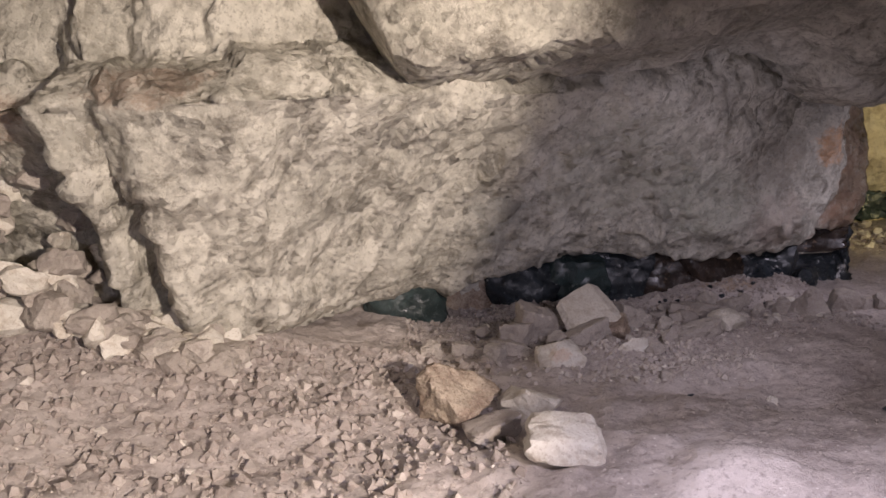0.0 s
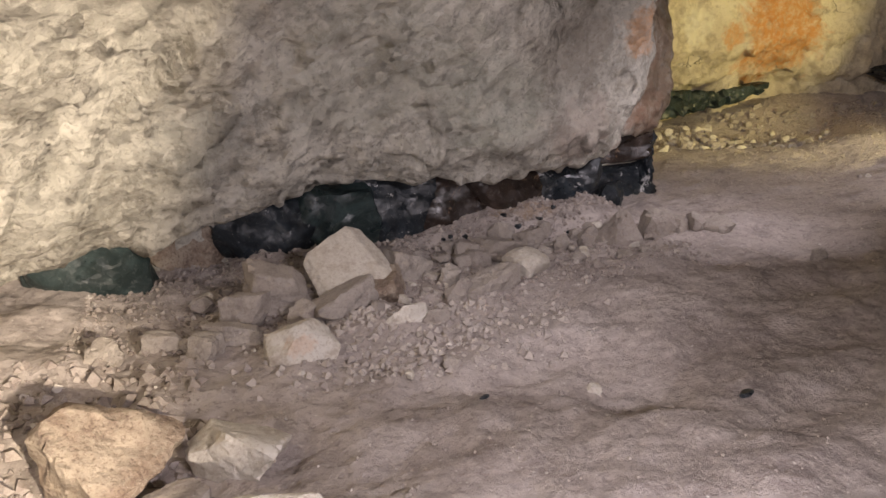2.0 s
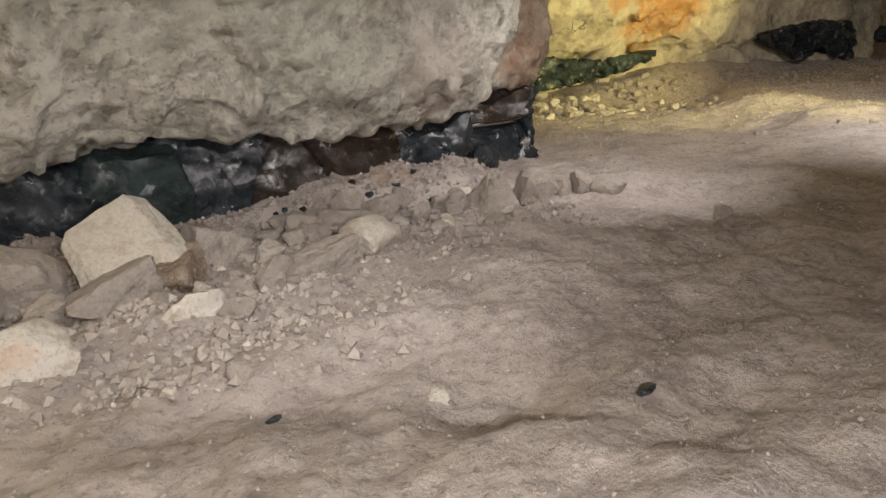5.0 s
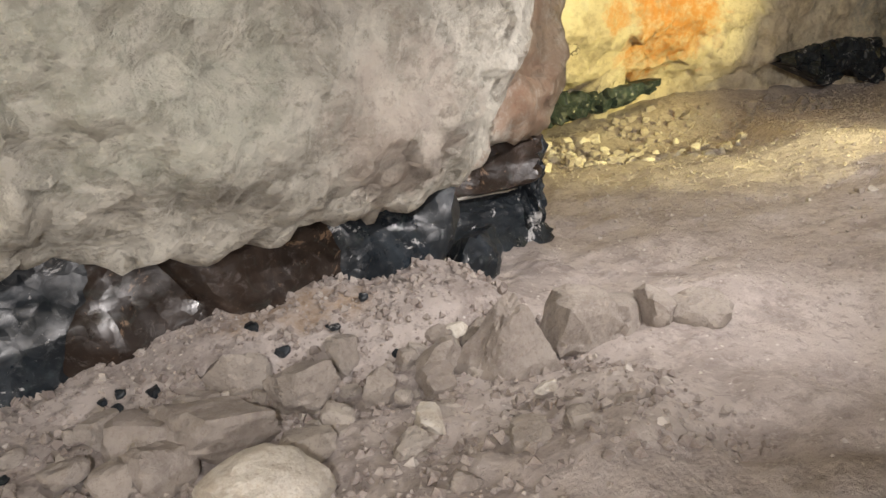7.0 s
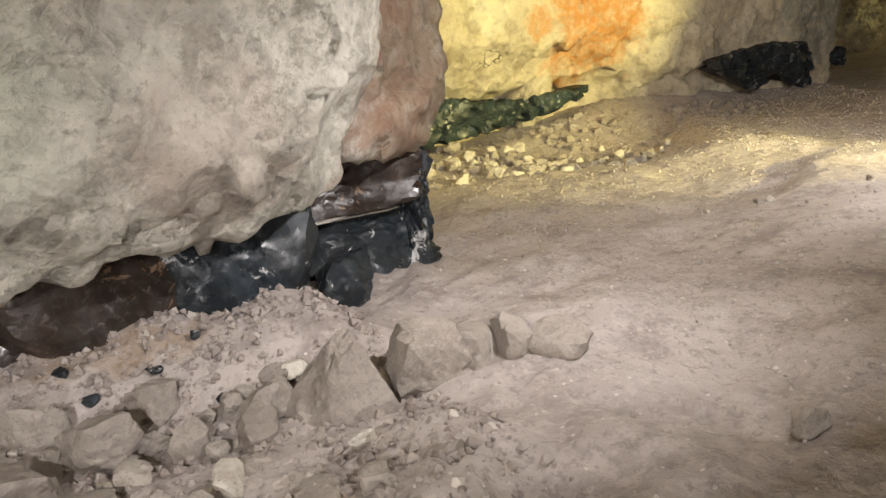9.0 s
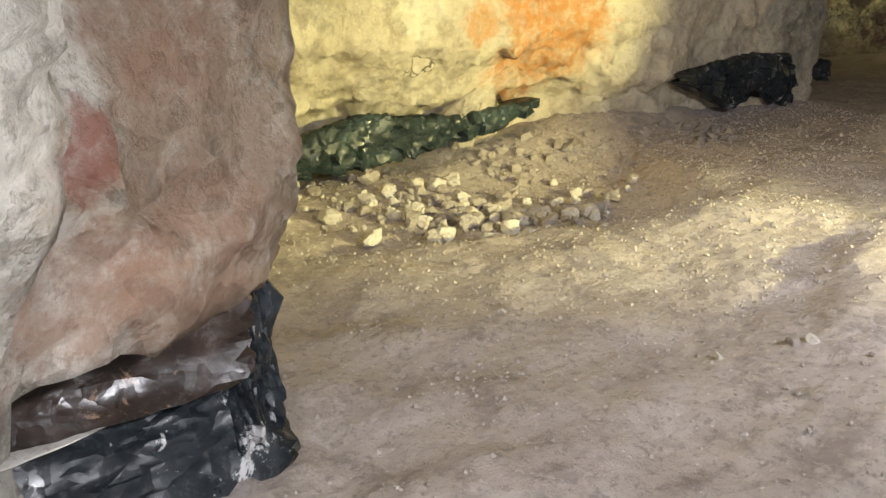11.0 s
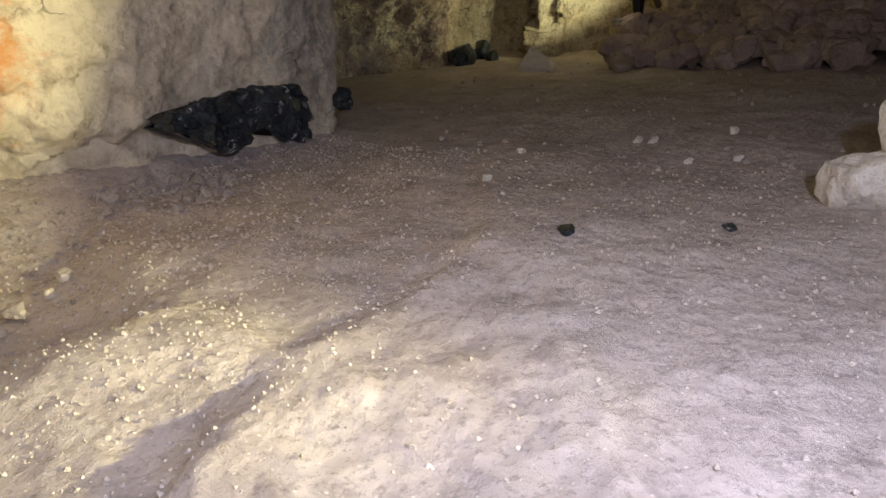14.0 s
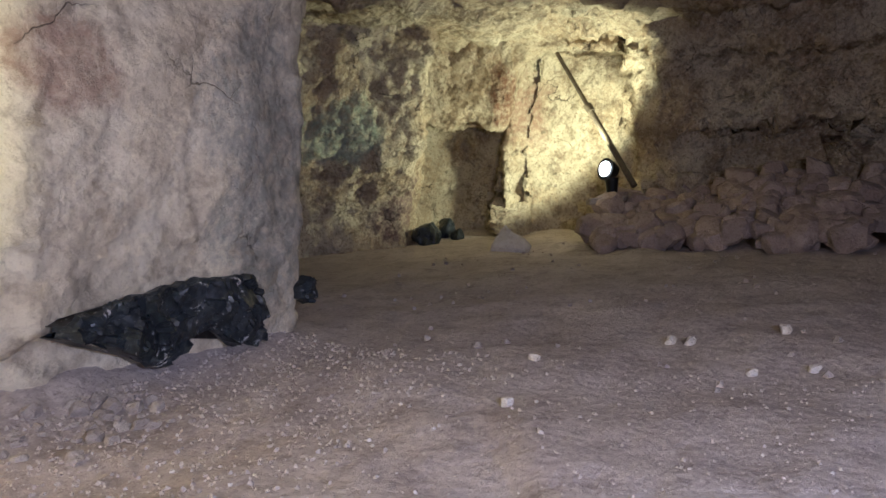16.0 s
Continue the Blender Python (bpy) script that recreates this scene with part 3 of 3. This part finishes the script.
rock("chalk_block", WHITES[1], 0.50, 3.08, (0.40, 0.26, 0.24), -4, (0, 3), "squared white chalk block lying on the floor")
rock("brown_boulder", BROWNS[0], 0.05, 3.68, (0.36, 0.32, 0.34), 40, (0, 0), "rough brown and cream boulder with rusty faces")
rock("chalk_block", WHITES[2], 0.43, 3.66, (0.34, 0.24, 0.2), -30, (0, 12), "pale wedge of chalk beside the brown boulder")
rock("chalk_block", BLOCKS[0], 0.22, 3.4, (0.30, 0.22, 0.14), 15, (0, 0), "flat grey chalk block beside the brown boulder")
NEAR_ROCKS = (
    (0.93, 4.84, 0.36, 0.22, 0.18, 10), (0.64, 5.04, 0.38, 0.30, 0.27, 30), (0.45, 4.92, 0.23, 0.2, 0.2, 70), (0.42, 4.72, 0.30, 0.2, 0.14, -8),
    (1.30, 5.22, 0.32, 0.22, 0.22, 25), (1.66, 4.84, 0.36, 0.17, 0.16, 8), (1.48, 4.78, 0.15, 0.13, 0.14, 50), (1.87, 5.40, 0.32, 0.22, 0.13, 15),
    (1.24, 5.35, 0.20, 0.18, 0.18, 80), (0.72, 4.78, 0.16, 0.13, 0.13, 33), (1.74, 5.45, 0.16, 0.14, 0.13, 61),
    (1.97, 5.57, 0.17, 0.14, 0.18, 5), (2.11, 5.47, 0.26, 0.17, 0.17, 20), (2.25, 5.57, 0.14, 0.11, 0.14, 44), (2.29, 5.40, 0.13, 0.10, 0.13, 21), (2.07, 5.28, 0.20, 0.15, 0.09, 78),
    (2.49, 5.46, 0.16, 0.13, 0.14, 35), (2.41, 5.50, 0.09, 0.08, 0.08, 9), (1.75, 5.32, 0.15, 0.12, 0.12, 29), (1.50, 5.02, 0.13, 0.12, 0.13, 53), (2.17, 5.36, 0.12, 0.10, 0.09, 60),
    (1.3, 4.55, 0.10, 0.08, 0.08, 10), (0.3, 4.55, 0.18, 0.15, 0.14, 66), (0.1, 4.75, 0.2, 0.16, 0.15, 24), (-0.1, 4.55, 0.16, 0.14, 0.13, 47))
for k, (x, y, a, b, c, turn) in enumerate(NEAR_ROCKS):
    if x > 1.9:
        a, b, c = 0.78 * a, 0.78 * b, 0.78 * c
    rock("chalk_rock", (BLOCKS if a > 0.19 else STONES)[k % 5], x, y, (a, b, c), turn, (7 * (k % 3) - 7, 5 * (k % 4) - 8),
         "grey dusty chalk rock lying under the overhang", "rocks under the overhang")
rock("chalk_block", WHITES[3], 1.9, 5.02, (0.25, 0.19, 0.16), 25, (0, 0), "squared white chalk block among grey rubble")
rock("brown_rock", BROWNS[1], 1.17, 4.98, (0.26, 0.17, 0.18), 60, (0, 0), "small rusty brown rock among the chalk")
rock("chalk_rock", PALE_STONES[0], 1.19, 4.58, (0.18, 0.13, 0.12), 15, (0, 0), "small pale chalk rock on the floor")
rock("chalk_boulder", tapered(rock_mesh("boulder", 8, 5, ROCK, 0.8, 9, 0.05), 0.35), 2.69, 5.42, (0.33, 0.25, 0.30), 12, (0, 0), "pointed grey chalk boulder at the head of a row")
for k, (x, y, a, c) in enumerate(((2.89, 5.39, 0.25, 0.20), (3.07, 5.42, 0.22, 0.15), (3.18, 5.36, 0.16, 0.14), (3.29, 5.29, 0.17, 0.12))):
    rock("chalk_rock", STONES[k + 2], x, y, (a, a * 0.8, c), 40 * k, (0, 0), "grey chalk rock in a short row on the floor", "row of rocks")

r = random.Random(9)
for k in range(90):
    x = r.uniform(0.2, 2.7)
    y, a = 5.6 - 0.75 * r.random() ** 1.2 - 0.25 * (x < 1.5) * r.random(), 0.04 + 0.06 * r.random() ** 2
    rock("chalk_stone", (STONES + PALE_STONES[:2])[k % 10], x, y, (a * 1.3, a, a * 0.85), r.uniform(0, 180), (r.uniform(-15, 15), r.uniform(-15, 15)),
         "small grey chalk stone between larger rocks", "stones under the overhang")

# stones stacked against the wall by the entrance
r = random.Random(4)
for k in range(130):
    x = r.uniform(-2.9, -1.2)
    y = 3.75 + r.uniform(0, 0.6) + 0.15 * (x + 2)
    lift = 0.95 * smooth(-1.7, -2.3, x) * r.random()
    a = r.uniform(0.11, 0.27)
    rock("stacked_stone", (STONES + PALE_STONES)[k % 14], x, y, (a, a * r.uniform(0.7, 1), a * r.uniform(0.6, 0.9)), r.uniform(0, 180), (r.uniform(-15, 15), r.uniform(-15, 15)),
         "pale angular chalk stone stacked against the wall", "stacked stones", z=floor_height(x, y) + lift)

# heap of pale stones in the chamber's hollow
for k in range(220):
    s = r.random()
    x, y = 4.75 + 1.0 * s + r.gauss(0, 0.28), 9.0 - 1.25 * s + r.gauss(0, 0.22) + 0.4 * r.random()
    a = 0.03 + 0.11 * r.random() ** 3
    rock("heap_stone", (PALE_STONES + STONES)[k % 14], x, y, (a, a * 0.8, a * 0.75), r.uniform(0, 180), (r.uniform(-20, 20), 0), "small pale chalk stone in a loose heap", "heap of pale stones", sink=0.1)
for x, y, a in ((5.33, 7.72, 0.24), (5.2, 7.85, 0.2), (5.45, 8.0, 0.2), (5.05, 8.05, 0.2), (5.0, 7.8, 0.15), (6.79, 8.38, 0.16), (6.66, 8.3, 0.12), (6.2, 8.3, 0.13), (5.45, 9.05, 0.18), (6.0, 8.55, 0.12), (6.4, 8.75, 0.12)):
    a *= 0.65
    rock("heap_stone", PALE_STONES[int(a * 100) % 6], x, y, (a, a * 0.8, a * 0.8), 37 * x, (0, 0), "pale chalk stone lit yellow in the hollow", "heap of pale stones", sink=0.1)

# crumbled foot of the chamber's wall
for k in range(130):
    x = r.uniform(6.0, 8.4)
    y = 9.35 - 0.25 * r.random() - 0.12 * (x - 6.5) - 0.5 * r.random() ** 2
    a = 0.025 + 0.06 * r.random() ** 2.5
    rock("crumbled_stone", STONES[k % 8], x, y, (a * 1.5, a, a), r.uniform(-40, 40), (r.uniform(-30, 30), r.uniform(-20, 20)), "brownish crumbled stone at the wall's foot", "crumbled foot of the wall")

# loose stones on the open floor
for x, y, a, m in ((1.70, 3.79, 0.065, 1), (1.77, 4.29, 0.055, 1), (1.06, 4.03, 0.045, 1), (1.61, 3.80, 0.03, 1), (1.25, 4.10, 0.08, 0), (5.55, 5.83, 0.04, 0), (5.70, 5.69, 0.055, 0), (5.02, 6.04, 0.05, 0), (5.07, 6.0, 0.05, 1), (4.8, 6.14, 0.035, 1), (9.77, 7.19, 0.10, 1), (10.72, 5.85, 0.12, 1),
                   (10.5, 6.4, 0.11, 1), (10.5, 6.52, 0.11, 1), (8.9, 7.05, 0.09, 1), (8.5, 6.75, 0.05, 1), (3.42, 4.62, 0.09, 0), (10.0, 5.7, 0.1, 1), (9.9, 6.0, 0.08, 1)):
    a *= 0.78 if x > 8.4 else 1
    rock("loose_stone", (STONES, PALE_STONES)[m][int(x * 10) % 6], x, y, (a, a * 0.8, a * 0.8), 50 * x, (0, 0), "single pale stone lying loose on the floor", "loose stones")
for x, y, a in ((2.12, 3.47, 0.06), (1.28, 3.80, 0.04), (7.83, 6.10, 0.13), (3.45, 5.46, 0.05), (8.23, 5.45, 0.11)):
    rock("flint_flake", FLINTS[0], x, y, (a, a * 0.6, a * 0.28), 20, (0, 0), "small black flint flake lying on the floor", "flint flakes", category="flint")
for x, y, z, a, c in ((8.85, 4.98, None, 0.40, 0.42), (8.72, 4.66, None, 0.40, 0.32), (8.88, 4.74, 0.26, 0.38, 0.34)):
    rock("white_boulder", WHITES[int(a * 50) % 4], x, y, (a, a * 0.8, c), 60 * a, (0, 0), "white squared chalk block in a small stack", "stack of white blocks", z=z)

for k in range(16):
    x, y, a = r.uniform(1.4, 2.6), r.uniform(5.45, 5.85), r.uniform(0.02, 0.045)
    rock("flint_flake", FLINTS[k % 3], x, y, (a, a * 0.8, a * 0.6), r.uniform(0, 180), (0, 0), "small black flint flake in the gravel", "flint flakes", category="flint")

# flint seam below the overhang and in the chamber
for k, (x, y, a, kind) in enumerate(((-0.30, 5.60, 0.70, 1), (0.66, 5.90, 0.70, 0), (1.05, 5.92, 0.66, 1), (1.42, 5.97, 0.70, 0), (1.82, 5.98, 0.74, 2), (2.2, 6.0, 0.70, 2), (2.56, 6.04, 0.66, 0))):
    mesh = (FLINTS[k % 3], GREENS[k % 2], BROWN_FLINTS[k % 2])[kind]
    rock("flint_nodule", mesh, x, y, (a, 0.34, 0.56), 6, (0, 0), "dark glassy flint nodule bedded under the chalk", "flint seam", sink=0, z=-0.12, category="flint")
rock("brown_rock", BROWNS[1], 0.22, 5.95, (0.6, 0.3, 0.55), 10, (0, 0), "brown rock bedded between flint nodules", z=-0.05)
# the flint corner at the foot of the end face: two beds and a nodule
rock("flint_bed", rock_mesh("flint_bed", 161, 5, FLINT, 1.0, 6, 0.045, 18, (0.45, 0.5)), 3.11, 6.66, (0.80, 0.56, 0.27), 5, (0, 0), "black banded flint bed with white veins at the pillar's foot", sink=0.0, z=-0.06, category="flint")
rock("chalk_seam", rock_mesh("seam", 162, 5, WHITE_ROCK, 1.0, 6, 0.06, 26, (0.45, 0.5)), 3.08, 6.66, (0.74, 0.53, 0.03), 5, (0, 0), "thin white chalk seam between two flint beds", sink=0.0, z=0.19, category="chalk seam")
rock("flint_bed", rock_mesh("flint_bed", 163, 5, FLINT_BROWN, 1.0, 6, 0.045, 18, (0.45, 0.5)), 2.98, 6.66, (0.84, 0.60, 0.36), 6, (0, 0), "brown-black flint bed at the pillar's foot", sink=0.0, z=0.185, category="flint")
rock("flint_nodule", rock_mesh("flint_column", 165, 5, FLINT, 0.9, 12, 0.12, 14, (0.36, 0.5)), 3.42, 6.66, (0.20, 0.50, 0.50), 8, (0, 0), "upright black flint nodule with a white rind", sink=0.0, z=-0.08, category="flint")
rock("chalk_wedge", rock_mesh("wedge", 166, 4, ROCK, 0.5, 9, 0.08), 3.43, 6.43, (0.09, 0.07, 0.13), 30, (12, 24), "pale wedge of chalk stuck in the flint", sink=0.0, z=0.22)
rock("flint_nodule", FLINTS[0], 2.98, 6.12, (0.24, 0.2, 0.2), 50, (0, 0), "round black flint nodule in the gravel", sink=0.15, z=-0.02, category="flint")


def flint_band(name, rows, depth, material, label, taper=0.35):
    """A flint bed in the foot of a wall: rows of (x, y of the wall, underside, top), swelling out of the wall and broken into faces."""
    rows = np.array(rows, float)
    xs = np.linspace(rows[0, 0], rows[-1, 0], int((rows[-1, 0] - rows[0, 0]) / 0.016))
    y, low, high = (np.interp(xs, rows[:, 0], rows[:, k]) for k in (1, 2, 3))
    ragged = np.array([noise.fractal(Vector((x * 9, 0.5, 0)), 0.8, 2.1, 4) for x in xs]) * (high - low)
    low, high = low - 0.09 * ragged, high + 0.10 * ragged[::-1]
    foot = Vector((xs.mean(), y.mean(), low.min()))
    m, verts = 30, []
    for i, x in enumerate(xs):
        ends = min(1.0, min(i, len(xs) - 1 - i) / (len(xs) * 0.12)) ** taper
        mid, half = (low[i] + high[i]) / 2, (high[i] - low[i]) / 2
        for j in range(m):
            a = math.pi * j / (m - 1)
            p = Vector((x, y[i] - depth * ends * math.sin(a) ** 0.25, mid + half * math.cos(a)))
            push = 0.9 * chips(p, 0.17) + 0.45 * chips(p + Vector((4, 2, 1)), 0.075) + 0.008 * noise.fractal(p * 14, 0.8, 2.1, 4)
            p += Vector((0.1, -1, 0.3 * math.cos(a))) * push
            verts.append(p - foot)
    faces = [(i * m + j, (i + 1) * m + j, (i + 1) * m + j + 1, i * m + j + 1) for i in range(len(xs) - 1) for j in range(m - 1)]
    back = [len(verts) + k for k in range(4)]
    verts += [Vector((x, yy + 0.15, z)) - foot for x, yy, z in ((xs[0], y[0], high[0]), (xs[-1], y[-1], high[-1]), (xs[-1], y[-1], low[-1]), (xs[0], y[0], low[0]))]
    n = len(xs)
    faces += [tuple(i * m for i in range(n - 1, -1, -1)) + (back[0], back[1]), tuple(i * m + m - 1 for i in range(n)) + (back[2], back[3]), tuple(reversed(back))]
    ob = mesh_object(name, verts, [f[::-1] for f in faces], material)
    ob.data.set_sharp_from_angle(angle=radians(24))
    ob.location = foot
    return tagged(ob, label, "flint", "chamber flint")


flint_band("flint_nodule", ((3.7, 9.5, -0.05, 0.14), (4.3, 9.58, 0.0, 0.2), (4.75, 9.58, 0.03, 0.27), (5.05, 9.58, 0.03, 0.36), (5.35, 9.58, 0.02, 0.41), (5.6, 9.58, 0.04, 0.36), (6.0, 9.56, 0.10, 0.32), (6.4, 9.52, 0.15, 0.34), (6.85, 9.46, 0.31, 0.36)),
           0.15, FLINT_GREEN, "long green-black flint bed in the foot of the cream wall")
flint_band("flint_nodule", ((8.0, 9.02, 0.40, 0.45), (8.2, 9.02, 0.34, 0.49), (8.37, 9.02, 0.24, 0.52), (8.5, 9.02, 0.15, 0.54), (8.72, 9.02, 0.12, 0.56), (8.80, 9.02, 0.22, 0.56), (9.05, 9.02, 0.24, 0.55),
                            (9.15, 9.02, 0.13, 0.54), (9.4, 9.02, 0.07, 0.53), (9.5, 9.02, 0.09, 0.44)), 0.09, FLINT, "black glassy flint bed with a notched underside in the grey wall", 0.15)
flint_band("flint_nodule", ((9.95, 9.08, 0.28, 0.36), (10.06, 9.08, 0.22, 0.44), (10.2, 9.10, 0.26, 0.42)), 0.09, FLINT, "small black flint nodule at the corner of the grey wall")
for x, y, a in ((16.0, 11.0, 0.55), (16.5, 11.2, 0.5), (16.9, 11.1, 0.45), (16.6, 10.75, 0.3)):
    rock("flint_nodule", FLINTS[int(a * 10) % 3], x, y, (a, a * 0.7, a * 0.8), 30, (0, 0), "heap of dark flint in the far corner", "far flint", category="flint")

# ---- rubble, floodlight and prop in the far chamber ----
for k in range(295):
    y = r.uniform(4.2, 8.3)
    back = r.random()
    x = 15.0 + 2.0 * back + 0.25 * math.sin(2 * y)
    up = 0.8 * back * (1 if y < 6.9 else 0.65) * r.uniform(0.6, 1)
    a = r.uniform(0.2, 0.44)
    rock("rubble_rock", DARK_STONES[k % 7], x, y, (a, a * r.uniform(0.7, 1), a * r.uniform(0.6, 0.9)), r.uniform(0, 180), (r.uniform(-25, 25), r.uniform(-25, 25)),
         "brown angular rock in a heap of rubble", "rubble heap", z=floor_height(x, y) + up, sink=0.08)
for k in range(70):
    a = 0.035 + 0.09 * r.random() ** 2.2
    rock("heap_stone", (PALE_STONES + STONES)[k % 14], r.gauss(5.95, 0.25), r.gauss(8.3, 0.2), (a, a * 0.8, a * 0.75), r.uniform(0, 180), (r.uniform(-20, 20), 0), "small pale chalk stone in a loose heap", "heap of pale stones", sink=0.1)
rock("chalk_chunk", tapered(rock_mesh("chunk", 171, 4, WHITE_ROCK, 0.3, 6), 0.3), 15.1, 9.35, (0.52, 0.40, 0.44), 115, (0, 14), "pointed chunk of chalk alone on the floor")


def solid(name, shape, material, parent=None, label="", **size):
    bm = bmesh.new()
    if shape == "cone":
        bmesh.ops.create_cone(bm, cap_ends=True, segments=24, **size)
    else:
        bmesh.ops.create_cube(bm, size=1)
    me = bpy.data.meshes.new(name)
    bm.to_mesh(me)
    bm.free()
    me.materials.append(material)
    ob = new(name, me)
    ob.parent = parent
    if label:
        ob["label"] = label
    return ob


rock("flat_slab", BLOCKS[2], 16.3, 8.28, (0.62, 0.55, 0.12), 15, (0, 0), "thin flat slab of chalk under the floodlight", z=0.66)
lamp = tagged(new("floodlight"), "small black floodlight with a glowing lens on the rubble", "floodlight")
lamp.matrix_world = pose(16.4, 8.2, 0.72)
base = solid("base", "cone", METAL, lamp, radius1=0.11, radius2=0.08, depth=0.05)
base.matrix_basis = pose(0, 0, 0.03)
stem = solid("bracket", "cone", METAL, lamp, radius1=0.07, radius2=0.10, depth=0.26)
stem.matrix_basis = pose(0, 0, 0.18)
headpart = solid("head", "cone", METAL, lamp, radius1=0.10, radius2=0.16, depth=0.18)
headpart.matrix_basis = look((-0.02, 0.02, 0.42), (1.2, -0.75, 0.12))
lens = solid("lens", "cone", LENS, headpart, "glowing glass lens", radius1=0.10, radius2=0.11, depth=0.02)
lens.matrix_basis = pose(0, 0, 0.095)

prop = tagged(new("pit_prop"), "thin dark steel prop leaning from the rubble to the roof", "prop")
foot, head = Vector((16.3, 7.86, 0.9)), Vector((17.4, 9.25, 3.05))
prop.matrix_world = look(foot, head)
span = (head - foot).length
for name, r1, a, b in (("lower_tube", 0.045, 0.0, 0.55), ("upper_tube", 0.032, 0.55, 1.0)):
    tube = solid(name, "cone", RUSTY, prop, radius1=r1, radius2=r1, depth=span * (b - a))
    tube.matrix_basis = pose(0, 0, -span * (a + b) / 2)
collar = solid("collar", "cone", RUSTY, prop, radius1=0.065, radius2=0.06, depth=0.14)
collar.matrix_basis = pose(0, 0, -span * 0.55)


# ---- gravel, past counting ----
def gravel(name, count, place, low, high, label, seed, material=GRAVEL):
    rr = random.Random(seed)
    shape = [(0.5, 0, 0), (-0.5, 0.05, 0), (0.06, 0.45, 0), (-0.05, -0.45, 0), (0.1, 0.05, 0.42), (-0.16, -0.1, 0.36), (0, 0, -0.4)]
    tri = [(0, 2, 4), (2, 5, 4), (2, 1, 5), (1, 3, 5), (3, 4, 5), (3, 0, 4), (2, 0, 6), (1, 2, 6), (3, 1, 6), (0, 3, 6)]
    verts, faces = [], []
    for _ in range(count):
        x, y = place(rr)
        size = low + (high - low) * rr.random() ** 3
        m = Euler((rr.uniform(-0.5, 0.5), rr.uniform(-0.5, 0.5), rr.uniform(0, 6.3))).to_matrix()
        c = Vector((x, y, floor_height(x, y) + floor_detail(x, y) + 0.12 * size))
        n = len(verts)
        for v in shape:
            verts.append(c + m @ (Vector([a * rr.uniform(0.75, 1.25) for a in v]) * size))
        faces += [tuple(i + n for i in f) for f in tri]
    ob = mesh_object(name, verts, faces, material, shade=False)
    tagged(ob, label, "gravel", kind="stuff")


gravel("rubble_gravel", 5000, lambda q: (q.uniform(-2.6, 0.3), 1.2 + 3.3 * q.random() ** 0.7), 0.012, 0.085, "broken chalk gravel by the entrance", 1)
gravel("undercut_gravel", 9000, lambda q: (-0.3 + 3.2 * q.random(), 6.0 - 1.35 * q.random() ** 1.5), 0.006, 0.042, "chalk chips under the overhang", 2)
gravel("floor_gravel", 2200, lambda q: (q.uniform(0.3, 4.6), q.uniform(1.6, 6.3)), 0.004, 0.018, "fine chalk chips on the trodden floor", 3, CHIPS)
gravel("chamber_gravel", 9000, lambda q: (4.0 + 3.6 * q.random(), 9.6 - 3.3 * q.random() ** 1.2), 0.006, 0.022, "yellow-lit chalk gravel in the hollow", 4, CHIPS)
gravel("open_floor_gravel", 6000, lambda q: (q.uniform(3.6, 9.8), q.uniform(4.2, 9.0)), 0.004, 0.024, "chalk chips scattered on the open floor", 5, CHIPS)
gravel("dust_chips", 7000, lambda q: (q.uniform(0.2, 9.0), q.uniform(2.2, 8.6)), 0.003, 0.012, "tiny chalk chips in the floor dust", 7, CHIPS)
gravel("wall_foot_gravel", 3800, lambda q: (6.0 + 3.9 * q.random(), 9.1 - 1.6 * q.random() ** 1.6), 0.006, 0.034, "brownish crumbs and chips at the chamber wall's foot", 8, CHIPS)
gravel("slab_gravel", 1500, lambda q: (q.gauss(1.15, 0.35), 4.75 - 0.7 * q.random() ** 1.4), 0.008, 0.055, "chalk chips before the fallen slab", 9, CHIPS)
gravel("far_gravel", 350, lambda q: (q.uniform(9.5, 16), q.uniform(4.6, 10)), 0.01, 0.07, "sparse chips on the far floor", 6)
